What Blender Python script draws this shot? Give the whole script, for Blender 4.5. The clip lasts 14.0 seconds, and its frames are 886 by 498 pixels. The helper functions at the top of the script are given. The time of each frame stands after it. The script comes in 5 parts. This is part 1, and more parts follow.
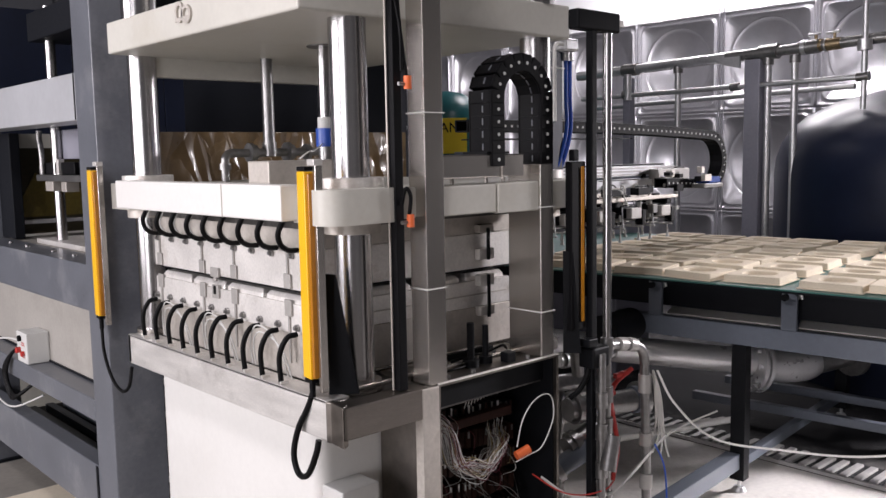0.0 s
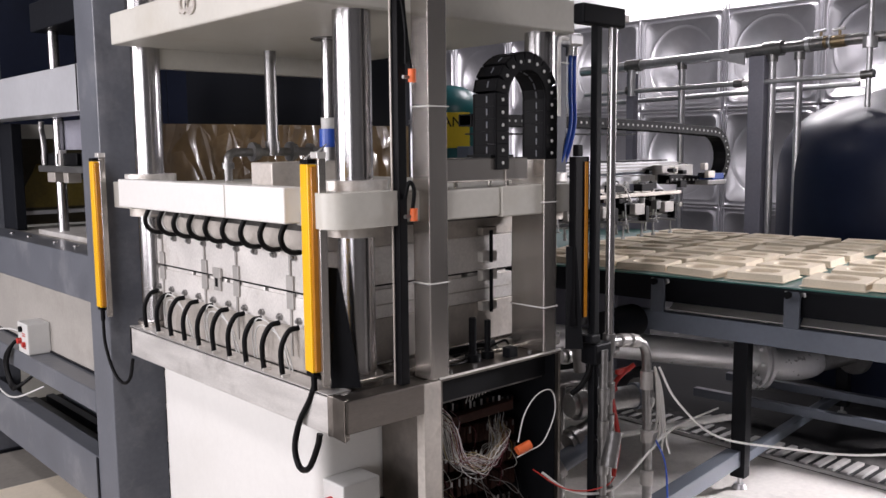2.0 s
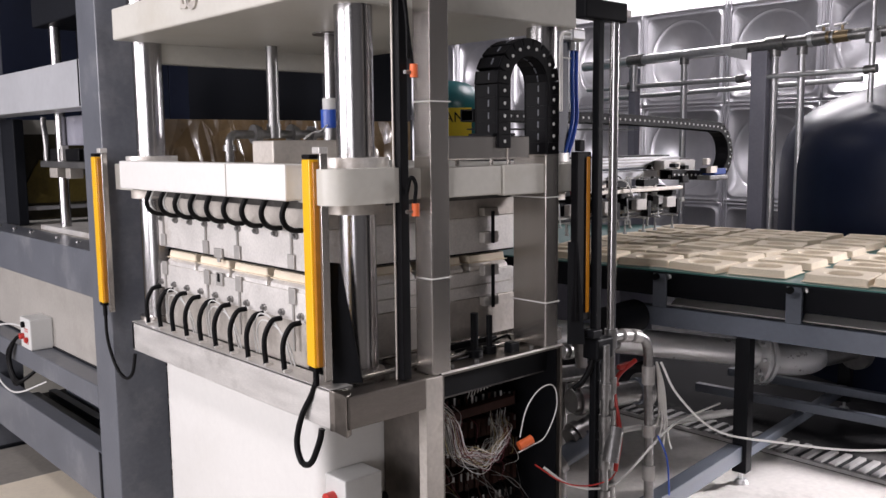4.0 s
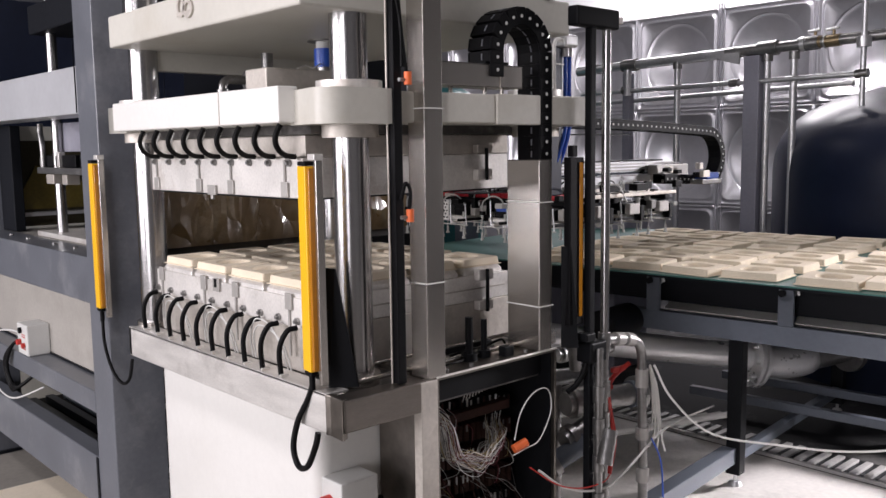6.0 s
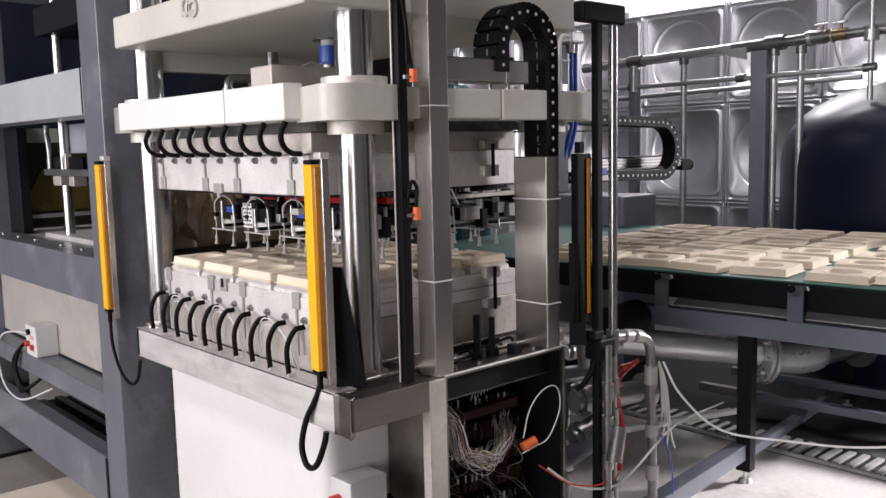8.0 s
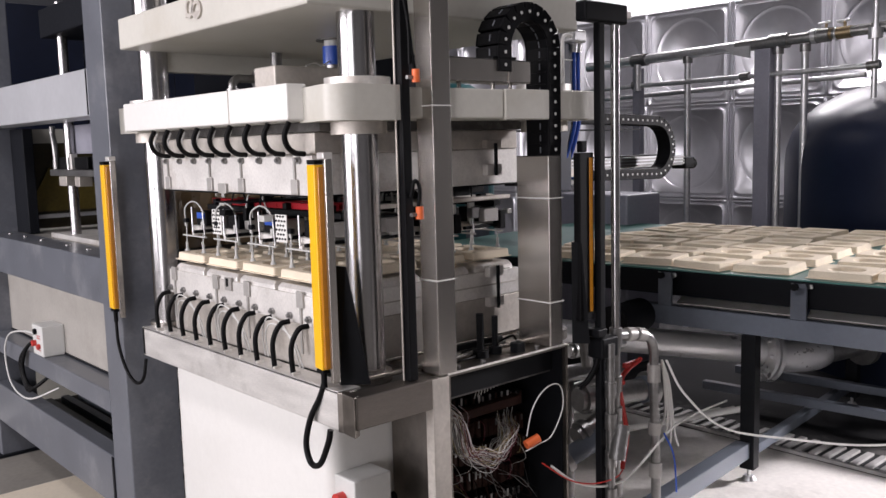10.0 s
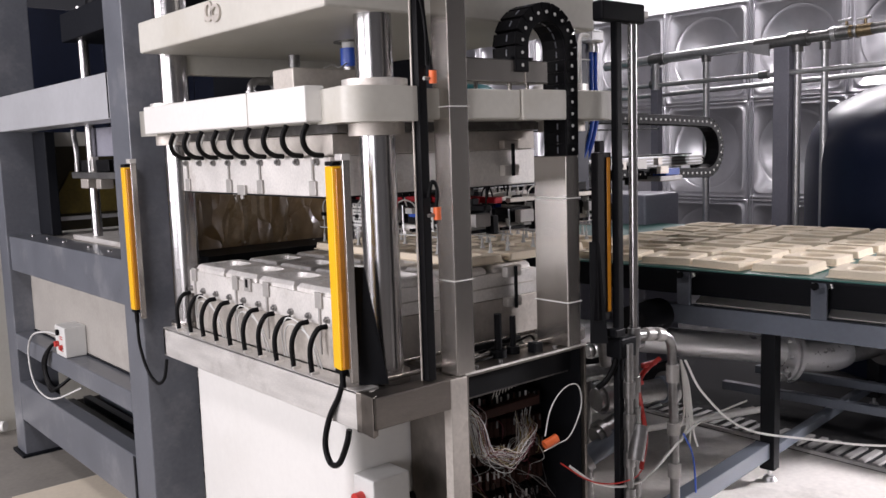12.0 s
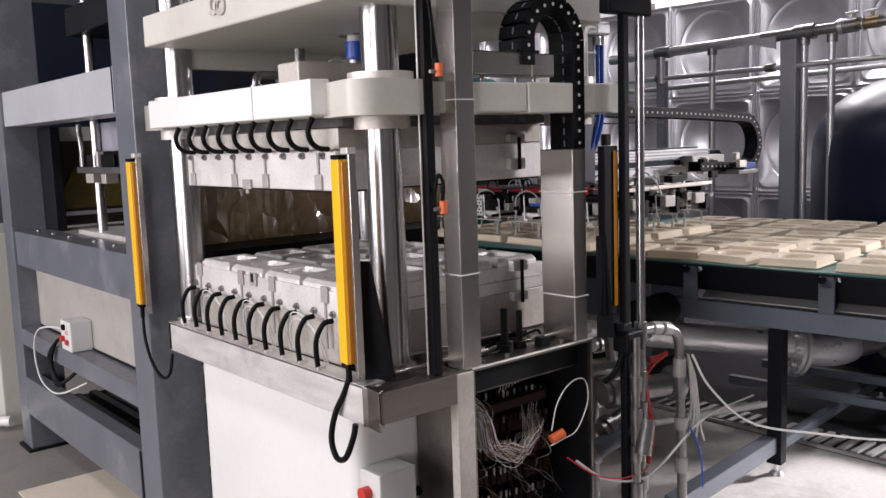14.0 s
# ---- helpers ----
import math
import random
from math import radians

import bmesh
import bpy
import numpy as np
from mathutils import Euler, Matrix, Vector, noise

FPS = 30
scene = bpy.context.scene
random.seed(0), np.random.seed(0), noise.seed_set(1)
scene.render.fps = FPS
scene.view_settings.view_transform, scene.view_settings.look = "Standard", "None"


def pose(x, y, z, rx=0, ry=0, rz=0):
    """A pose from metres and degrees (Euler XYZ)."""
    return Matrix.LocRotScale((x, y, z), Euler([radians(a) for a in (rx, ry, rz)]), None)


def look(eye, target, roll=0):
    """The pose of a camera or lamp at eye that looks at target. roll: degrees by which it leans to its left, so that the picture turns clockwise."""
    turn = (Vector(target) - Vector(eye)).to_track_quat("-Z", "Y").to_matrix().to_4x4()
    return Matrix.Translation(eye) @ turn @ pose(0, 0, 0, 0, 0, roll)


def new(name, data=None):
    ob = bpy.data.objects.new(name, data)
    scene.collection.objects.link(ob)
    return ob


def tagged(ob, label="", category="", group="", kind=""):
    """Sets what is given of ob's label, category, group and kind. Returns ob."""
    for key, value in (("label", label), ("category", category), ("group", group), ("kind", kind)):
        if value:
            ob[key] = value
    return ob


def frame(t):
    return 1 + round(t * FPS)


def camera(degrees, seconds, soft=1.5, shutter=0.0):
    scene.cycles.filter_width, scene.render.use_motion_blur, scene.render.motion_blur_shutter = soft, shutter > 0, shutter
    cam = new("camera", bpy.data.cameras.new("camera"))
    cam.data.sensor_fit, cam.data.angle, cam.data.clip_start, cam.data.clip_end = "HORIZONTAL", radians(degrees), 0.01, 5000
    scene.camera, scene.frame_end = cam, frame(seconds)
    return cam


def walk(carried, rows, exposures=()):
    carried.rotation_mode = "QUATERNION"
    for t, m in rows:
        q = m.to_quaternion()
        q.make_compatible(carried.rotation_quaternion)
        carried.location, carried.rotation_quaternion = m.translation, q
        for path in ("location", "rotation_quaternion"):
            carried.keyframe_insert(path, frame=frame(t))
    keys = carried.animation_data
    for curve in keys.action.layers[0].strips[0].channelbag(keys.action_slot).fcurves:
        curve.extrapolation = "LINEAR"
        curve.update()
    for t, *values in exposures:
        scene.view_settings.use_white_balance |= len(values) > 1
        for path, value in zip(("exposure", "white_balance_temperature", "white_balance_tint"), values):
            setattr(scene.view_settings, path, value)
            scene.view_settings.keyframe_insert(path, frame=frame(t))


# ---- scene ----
cam = camera(53.69, 14.0)
PATH = [
    (0.0, look((-1.2030, -1.7456, 1.5976), (0.4676, 0.0940, 1.3241), -1.05)),
    (0.5, look((-1.2005, -1.7398, 1.5944), (0.4730, 0.0965, 1.3172), -0.75)),
    (1.0, look((-1.2004, -1.7309, 1.5957), (0.4685, 0.1089, 1.3131), -0.65)),
    (1.5, look((-1.2026, -1.7363, 1.5956), (0.4638, 0.1056, 1.3116), -0.60)),
    (2.0, look((-1.2020, -1.7366, 1.5963), (0.4653, 0.1037, 1.3075), -0.55)),
    (2.5, look((-1.2024, -1.7321, 1.5957), (0.4622, 0.1096, 1.3004), -0.56)),
    (3.0, look((-1.2013, -1.7333, 1.5947), (0.4604, 0.1100, 1.2934), -0.57)),
    (5.5, look((-1.2099, -1.7485, 1.5993), (0.4569, 0.0909, 1.3020), -0.65)),
    (6.0, look((-1.2148, -1.7582, 1.6017), (0.4563, 0.0784, 1.3110), -0.76)),
    (6.5, look((-1.2146, -1.7729, 1.5975), (0.4524, 0.0685, 1.3144), -1.14)),
    (7.0, look((-1.2057, -1.7542, 1.5999), (0.4542, 0.0931, 1.3128), -1.08)),
    (7.5, look((-1.2073, -1.7459, 1.5969), (0.4518, 0.1014, 1.3052), -1.24)),
    (8.0, look((-1.2096, -1.7517, 1.5980), (0.4466, 0.0978, 1.3044), -1.30)),
    (10.5, look((-1.2157, -1.7689, 1.5996), (0.4221, 0.0968, 1.3044), -1.58)),
    (11.0, look((-1.2176, -1.7726, 1.6003), (0.4081, 0.1039, 1.3076), -1.66)),
    (11.5, look((-1.2163, -1.7718, 1.6012), (0.3982, 0.1144, 1.3083), -1.74)),
    (12.0, look((-1.2173, -1.7719, 1.6000), (0.3886, 0.1216, 1.3071), -1.82)),
    (12.5, look((-1.2163, -1.7657, 1.6009), (0.3841, 0.1321, 1.3057), -1.82)),
    (13.0, look((-1.2156, -1.7599, 1.5994), (0.3818, 0.1399, 1.3008), -1.89)),
    (13.5, look((-1.2144, -1.7609, 1.5991), (0.3821, 0.1390, 1.2961), -1.91)),
    (14.0, look((-1.2147, -1.7616, 1.5971), (0.3800, 0.1391, 1.2896), -1.94)),
]
walk(cam, PATH)
# ---- light ----
world = bpy.data.worlds.new("world")
scene.world = world
world.use_nodes = True
world.node_tree.nodes["Background"].inputs[0].default_value = (0.6, 0.66, 0.75, 1)
world.node_tree.nodes["Background"].inputs[1].default_value = 0.6
scene.view_settings.exposure = 0.0


def unseen_lamp(x, y, z, sx, sy, power, aim=None, spread=180):
    data = bpy.data.lights.new("unseen_lamp", "AREA")
    data.shape, data.size, data.size_y, data.energy = "RECTANGLE", sx, sy, power
    data.color, data.spread = (1.0, 0.938, 0.985), radians(spread)
    ob = new("unseen_lamp", data)
    ob.matrix_world = look((x, y, z), aim or (x, y + 0.001, 0))
    return ob


# Unseen lamps added to brighten floor, tank and east wall; the second hangs low.
LAMPS = [(-2.2, -0.9, 4.7, 0.8, 0.8, 105), (6.5, -2.25, 2.35, 0.6, 0.6, 44, (2.2, -0.1, 0.1), 44), (1.6, -1.0, 4.7, 0.7, 0.7, 22),
         (5.0, 2.6, 4.6, 1.0, 1.4, 80), (1.6, 5.4, 4.6, 1.2, 1.2, 12), (8.1, 4.2, 4.6, 0.8, 2.4, 190)]
WINDOWS = [(-5.95, 3.0, 2.3, 4.6, 2.8, 395, (0, 2.6, 1.6)), (-5.95, -2.3, 1.7, 3.0, 2.6, 130, (2.6, -1.2, 0.9))]  # unseen daylight lamps in added west wall openings, for the bright west-facing sides
for row in LAMPS:
    unseen_lamp(*row)
for row in WINDOWS:
    unseen_lamp(*row).name = "window_daylight"


# ---- materials ----
def material(name, color, rough=0.5, metal=0.0, vary=0.15, scale=6.0, fine=60.0, bump=0.05, stretch=(1, 1, 1), stain=None,
             stain_amount=0.5, emit=0.0, coat=0.0, random_amount=0.0, gloss_vary=0.12):
    """A procedural surface: base colour with broad and fine variation, changing roughness and fine relief."""
    m = bpy.data.materials.new(name)
    m.use_nodes = True
    nt = m.node_tree
    n, link = nt.nodes, nt.links
    b = n["Principled BSDF"]
    b.inputs["Metallic"].default_value = metal
    b.inputs["Coat Weight"].default_value = coat
    tc = n.new("ShaderNodeTexCoord")
    mp = n.new("ShaderNodeMapping")
    mp.inputs["Scale"].default_value = stretch
    link.new(tc.outputs["Object"], mp.inputs[0])
    big, small = n.new("ShaderNodeTexNoise"), n.new("ShaderNodeTexNoise")
    big.inputs["Scale"].default_value, big.inputs["Detail"].default_value = scale, 5
    small.inputs["Scale"].default_value, small.inputs["Detail"].default_value = fine, 3
    for tex in (big, small):
        link.new(mp.outputs[0], tex.inputs["Vector"])
    ramp = n.new("ShaderNodeValToRGB")
    ramp.color_ramp.elements[0].position, ramp.color_ramp.elements[1].position = 0.3, 0.7
    dark = [c * (1 - vary) for c in color]
    light = [min(1, c * (1 + vary * 0.6)) for c in color]
    ramp.color_ramp.elements[0].color, ramp.color_ramp.elements[1].color = (*dark, 1), (*light, 1)
    mix = n.new("ShaderNodeMath")
    mix.operation = "MULTIPLY_ADD"
    mix.inputs[1].default_value = 0.4
    link.new(small.outputs[0], mix.inputs[0])
    sub = n.new("ShaderNodeMath")
    sub.operation = "MULTIPLY"
    sub.inputs[1].default_value = 0.6
    link.new(big.outputs[0], sub.inputs[0])
    link.new(sub.outputs[0], mix.inputs[2])
    value = mix.outputs[0]
    if random_amount:
        info = n.new("ShaderNodeObjectInfo")
        add = n.new("ShaderNodeMath")
        add.operation = "MULTIPLY_ADD"
        add.inputs[1].default_value = random_amount
        link.new(info.outputs["Random"], add.inputs[0])
        off = n.new("ShaderNodeMath")
        off.operation = "SUBTRACT"
        off.inputs[1].default_value = random_amount / 2
        link.new(value, off.inputs[0])
        link.new(off.outputs[0], add.inputs[2])
        value = add.outputs[0]
    link.new(value, ramp.inputs[0])
    col = ramp.outputs[0]
    if stain:
        blot = n.new("ShaderNodeTexNoise")
        blot.inputs["Scale"].default_value, blot.inputs["Detail"].default_value = scale * 0.7, 9
        blot.inputs["Roughness"].default_value = 0.7
        link.new(tc.outputs["Object"], blot.inputs["Vector"])
        r2 = n.new("ShaderNodeValToRGB")
        r2.color_ramp.elements[0].position, r2.color_ramp.elements[1].position = 0.52, 0.68
        r2.color_ramp.elements[1].color = (stain_amount,) * 3 + (1,)
        link.new(blot.outputs[0], r2.inputs[0])
        mc = n.new("ShaderNodeMix")
        mc.data_type = "RGBA"
        mc.inputs["B"].default_value = (*stain, 1)
        link.new(r2.outputs[0], mc.inputs["Factor"])
        link.new(col, mc.inputs["A"])
        col = mc.outputs["Result"]
    link.new(col, b.inputs["Base Color"])
    rr = n.new("ShaderNodeMapRange")
    rr.inputs["To Min"].default_value, rr.inputs["To Max"].default_value = max(0.03, rough - gloss_vary), min(1, rough + gloss_vary)
    link.new(value, rr.inputs["Value"])
    link.new(rr.outputs[0], b.inputs["Roughness"])
    bp = n.new("ShaderNodeBump")
    bp.inputs["Strength"].default_value, bp.inputs["Distance"].default_value = bump, 0.01
    link.new(value, bp.inputs["Height"])
    link.new(bp.outputs[0], b.inputs["Normal"])
    if emit:
        link.new(col, b.inputs["Emission Color"])
        b.inputs["Emission Strength"].default_value = emit
    return m


CREAM = material("cream_machine_paint", (0.57, 0.555, 0.5), 0.42, vary=0.08, scale=3, bump=0.06, stain=(0.42, 0.37, 0.28), stain_amount=0.34)
WHITE = material("white_machine_paint", (0.76, 0.75, 0.72), 0.4, vary=0.05, scale=2, bump=0.03, stain=(0.55, 0.53, 0.48), stain_amount=0.18)
STEEL = material("brushed_stainless", (0.52, 0.49, 0.455), 0.24, 0.92, 0.07, 3, 24, 0.004, (9, 9, 0.5), gloss_vary=0.04)
STEEL_X = material("brushed_stainless_sheet", (0.78, 0.76, 0.73), 0.44, 0.7, 0.2, 4, 60, 0.05, (8, 1.2, 8), stain=(0.3, 0.28, 0.25), stain_amount=0.5)
SHEET = material("dished_steel_sheet", (0.8, 0.79, 0.83), 0.32, 0.75, 0.1, 2, 12, 0.01, gloss_vary=0.05)
# Upright colour streaks stand in for banded reflections on the chrome.
CHROME = material("streaked_chrome_rod", (0.47, 0.46, 0.46), 0.23, 1.0, 0.3, 9, 40, 0.05, (6, 6, 0.03), gloss_vary=0.06)
ALU = material("milled_aluminium", (0.82, 0.795, 0.76), 0.42, 0.55, 0.2, 7, 120, 0.06, stain=(0.4, 0.34, 0.28), stain_amount=0.6)
ALU_DULL = material("oxidised_aluminium", (0.54, 0.505, 0.46), 0.55, 0.7, 0.2, 12, 90, 0.1, stain=(0.36, 0.32, 0.28), stain_amount=0.6)
GALV = material("galvanised_pipe", (0.72, 0.72, 0.73), 0.36, 0.8, 0.2, 14, 60, 0.08)
RUBBER = material("black_rubber", (0.005, 0.005, 0.0055), 0.5, vary=0.3, scale=20, bump=0.05)
PLASTIC = material("black_plastic", (0.004, 0.004, 0.005), 0.5, vary=0.3, scale=16, bump=0.05)
BLACK = material("black_paint_and_shade", (0.007, 0.0075, 0.009), 0.5, vary=0.25, scale=8, bump=0.05)
YELLOW = material("yellow_powder_coat", (0.85, 0.47, 0.01), 0.35, vary=0.06, scale=6, bump=0.02)
AMBER = material("amber_lens", (0.42, 0.17, 0.015), 0.15, vary=0.2, scale=6, bump=0.01)
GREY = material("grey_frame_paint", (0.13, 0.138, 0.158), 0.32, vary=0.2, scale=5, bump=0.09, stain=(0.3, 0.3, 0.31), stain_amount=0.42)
GREY_DARK = material("dark_grey_paint_and_shade", (0.009, 0.01, 0.013), 0.5, vary=0.15, scale=3, bump=0.06)
SILVER = material("silver_painted_beam", (0.6, 0.61, 0.635), 0.34, 0.35, 0.1, 3, 40, 0.04)
GREY_PLATE = material("worn_grey_plate", (0.36, 0.34, 0.31), 0.6, vary=0.16, scale=4, bump=0.15, stain=(0.25, 0.23, 0.2), stain_amount=0.5)
PULP = material("pressed_pulp", (0.76, 0.665, 0.52), 0.9, vary=0.12, scale=10, fine=150, bump=0.25, random_amount=0.5)
BELT = material("green_belt", (0.022, 0.12, 0.10), 0.42, vary=0.12, scale=4, bump=0.05)
NAVY = material("navy_tank_paint", (0.008, 0.013, 0.034), 0.36, vary=0.25, scale=2.5, fine=25, bump=0.05)
RAIL = material("blue_grey_rail_paint", (0.12, 0.138, 0.17), 0.42, vary=0.14, scale=4, bump=0.05)
UPRIGHT = material("lavender_grey_upright", (0.27, 0.27, 0.32), 0.42, vary=0.16, scale=5, bump=0.06)
SPUN = material("spun_galvanised_pipe", (0.8, 0.8, 0.81), 0.28, 0.6, 0.06, 5, 40, 0.01, gloss_vary=0.03)
CONCRETE = material("concrete_floor", (0.3, 0.28, 0.25), 0.62, vary=0.22, scale=1.6, fine=40, bump=0.12, stain=(0.16, 0.15, 0.14), stain_amount=0.6)
SLAB = material("pale_concrete_slab", (0.82, 0.79, 0.75), 0.55, vary=0.16, scale=2.5, fine=40, bump=0.12, stain=(0.26, 0.25, 0.23), stain_amount=0.5)
CARD = material("cardboard_sheet", (0.8, 0.71, 0.57), 0.85, vary=0.1, scale=3, bump=0.08)
# Pale blotches in the brown stand in for glints on the wrapping.
FILM = material("brown_wrapped_board", (0.2, 0.13, 0.06), 0.3, vary=0.35, scale=5, fine=26, bump=0.2, stain=(0.42, 0.32, 0.19), stain_amount=0.6, coat=1.0)
OCHRE = material("ochre_reflection", (0.2, 0.15, 0.03), 0.4, vary=0.35, scale=3, bump=0.1)
RED = material("red_anodised", (0.45, 0.02, 0.03), 0.3, 0.4, 0.15, 10)
RED_PAINT = material("red_plastic", (0.52, 0.035, 0.028), 0.4, vary=0.1, scale=10)
ORANGE = material("orange_plastic", (0.8, 0.16, 0.045), 0.45, vary=0.1, scale=10)
BLUE = material("blue_plastic", (0.02, 0.08, 0.42), 0.35, vary=0.15, scale=10)
TEAL = material("teal_tank_paint", (0.015, 0.12, 0.13), 0.3, vary=0.15, scale=3)
SIGN = material("yellow_sign", (0.85, 0.62, 0.02), 0.5, vary=0.05)
WIRE = material("white_cable", (0.78, 0.77, 0.74), 0.5, vary=0.06, scale=12)
BROWN = material("brown_terminal_blocks", (0.04, 0.018, 0.014), 0.6, vary=0.3, scale=30)
BRASS = material("brass_valve", (0.34, 0.26, 0.16), 0.4, 1.0, 0.2, 20)
BOX_GREY = material("grey_switch_box", (0.6, 0.6, 0.58), 0.5, vary=0.06, scale=5)
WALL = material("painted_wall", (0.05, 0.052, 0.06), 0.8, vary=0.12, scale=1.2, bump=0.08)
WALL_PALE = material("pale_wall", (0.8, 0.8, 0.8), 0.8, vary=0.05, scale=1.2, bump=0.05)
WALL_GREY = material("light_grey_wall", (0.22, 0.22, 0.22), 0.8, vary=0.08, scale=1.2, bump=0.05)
GRATE = material("cast_drain_grate", (0.42, 0.41, 0.4), 0.6, 0.4, 0.2, 12)
OILY = material("oily_dark_steel", (0.09, 0.085, 0.08), 0.35, 0.5, 0.4, 9, 60, 0.15, stain=(0.3, 0.29, 0.28), stain_amount=0.7)
OLIVE = material("dim_olive_board", (0.05, 0.042, 0.02), 0.4, vary=0.4, scale=3, bump=0.1)
RUST = material("dull_rusty_pipe", (0.16, 0.13, 0.11), 0.5, 0.6, 0.3, 20, 80, 0.15)
# Stainless darkened in colour for side faces that reflect the dark hall.
STEEL_SHADE = material("shaded_brushed_stainless", (0.22, 0.2, 0.18), 0.36, 1.0, 0.22, 4, 60, 0.05, (1.2, 8, 8), stain=(0.18, 0.16, 0.14), stain_amount=0.5)
CLAMP = material("grey_steel_clamp", (0.4, 0.385, 0.365), 0.45, 0.4, 0.15, 12, 60, 0.06)
# Darker copy of the galvanised pipe colour.
GALV_D = material("dark_galvanised", (0.3, 0.295, 0.29), 0.34, 0.85, 0.3, 14, 60, 0.12)
CLEAR = material("clear_acrylic", (0.5, 0.5, 0.48), 0.15, vary=0.05, scale=10)


# ---- mesh tools ----
def box(bm, x0, x1, y0, y1, z0, z1, bevel=0.0):
    vs = [bm.verts.new((x, y, z)) for x in (x0, x1) for y in (y0, y1) for z in (z0, z1)]
    faces = [bm.faces.new([vs[i] for i in q]) for q in
             ((0, 1, 3, 2), (4, 6, 7, 5), (0, 4, 5, 1), (2, 3, 7, 6), (0, 2, 6, 4), (1, 5, 7, 3))]
    if bevel:
        edges = list({e for f in faces for e in f.edges})
        bmesh.ops.bevel(bm, geom=edges, offset=bevel, segments=2, profile=0.5, affect="EDGES")
    return bm


def rings(bm, loops, cap0=True, cap1=True, closed=True, smooth=True):
    """Skin a list of vertex rings, all of one length."""
    rows = [[bm.verts.new(p) for p in loop] for loop in loops]
    count = len(rows[0])
    for a, b in zip(rows, rows[1:]):
        for i in range(count):
            j = (i + 1) % count
            f = bm.faces.new((a[i], a[j], b[j], b[i]))
            f.smooth = smooth
    caps = ([bm.faces.new(list(reversed(rows[0])))] if cap0 else []) + ([bm.faces.new(rows[-1])] if cap1 else [])
    for f in caps:
        for e in f.edges:
            e.smooth = False
    return bm


def frame_of(d):
    d = Vector(d).normalized()
    side = d.orthogonal().normalized()
    return d, side, d.cross(side)


def cyl(bm, a, b, r, seg=16, r2=None):
    a, b = Vector(a), Vector(b)
    _, u, v = frame_of(b - a)
    r2 = r if r2 is None else r2
    loops = [[c + (u * math.cos(k * math.tau / seg) + v * math.sin(k * math.tau / seg)) * q for k in range(seg)] for c, q in ((a, r), (b, r2))]
    return rings(bm, loops)


def spline(points, steps=8):
    pts = [Vector(p) for p in points]
    pts = [pts[0] * 2 - pts[1]] + pts + [pts[-1] * 2 - pts[-2]]
    out = []
    for i in range(1, len(pts) - 2):
        p0, p1, p2, p3 = pts[i - 1:i + 3]
        for s in range(steps):
            t = s / steps
            out.append(0.5 * ((2 * p1) + (p2 - p0) * t + (2 * p0 - 5 * p1 + 4 * p2 - p3) * t * t + (3 * p1 - p0 - 3 * p2 + p3) * t ** 3))
    out.append(pts[-2])
    return out


def tube(bm, points, r, seg=8, steps=8):
    path = spline(points, steps) if steps else [Vector(p) for p in points]
    tangent = (path[1] - path[0]).normalized()
    side = tangent.orthogonal().normalized()
    loops = []
    for i, p in enumerate(path):
        t = (path[min(i + 1, len(path) - 1)] - path[max(i - 1, 0)]).normalized()
        side = (side - t * side.dot(t)).normalized()
        up = t.cross(side)
        loops.append([p + (side * math.cos(k * math.tau / seg) + up * math.sin(k * math.tau / seg)) * r for k in range(seg)])
    return rings(bm, loops)


def prism(bm, outline, z0, z1, bevel=0.0, smooth=False):
    """An upright block over an outline in plan."""
    low, top = [bm.verts.new((x, y, z0)) for x, y in outline], [bm.verts.new((x, y, z1)) for x, y in outline]
    n = len(outline)
    fs = [bm.faces.new(list(reversed(low))), bm.faces.new(top)]
    fs += [bm.faces.new((low[i], low[(i + 1) % n], top[(i + 1) % n], top[i])) for i in range(n)]
    bmesh.ops.recalc_face_normals(bm, faces=fs)
    if smooth:
        for f in fs[2:]:
            f.smooth = True
        for e in list(fs[0].edges) + list(fs[1].edges):
            e.smooth = False
    if bevel:
        bmesh.ops.bevel(bm, geom=list({e for f in fs for e in f.edges}), offset=bevel, segments=2, profile=0.5, affect="EDGES")
    return bm


def mesh_of(name, bm, mat):
    bmesh.ops.recalc_face_normals(bm, faces=bm.faces)
    me = bpy.data.meshes.new(name)
    bm.to_mesh(me)
    bm.free()
    me.materials.append(mat)
    return me


def part(name, bm, mat, parent=None, label=""):
    ob = new(name, mesh_of(name, bm, mat))
    if parent is not None:
        ob.parent = parent
    if label:
        ob["label"] = label
    return ob


def shared(name, me, parent, m):
    ob = new(name, me)
    ob.parent = parent
    ob.matrix_basis = m
    return ob


def B():
    return bmesh.new()


def thing(name, label, category, place=(0, 0, 0), group=""):
    ob = new(name)
    ob.empty_display_size = 0.1
    ob.location = place
    return tagged(ob, label, category, group)


def solid(name, bm, mat, label, category, group="", kind=""):
    return tagged(part(name, bm, mat), label, category, group, kind)


def structure(name, bm, mat, label, category):
    return solid(name, bm, mat, label, category, kind="structure")


for m in (RUBBER, PLASTIC, BLACK, GREY_DARK, BROWN):
    m.node_tree.nodes["Principled BSDF"].inputs["Specular IOR Level"].default_value = 0.12  # dull black parts, low specular keeps them dark


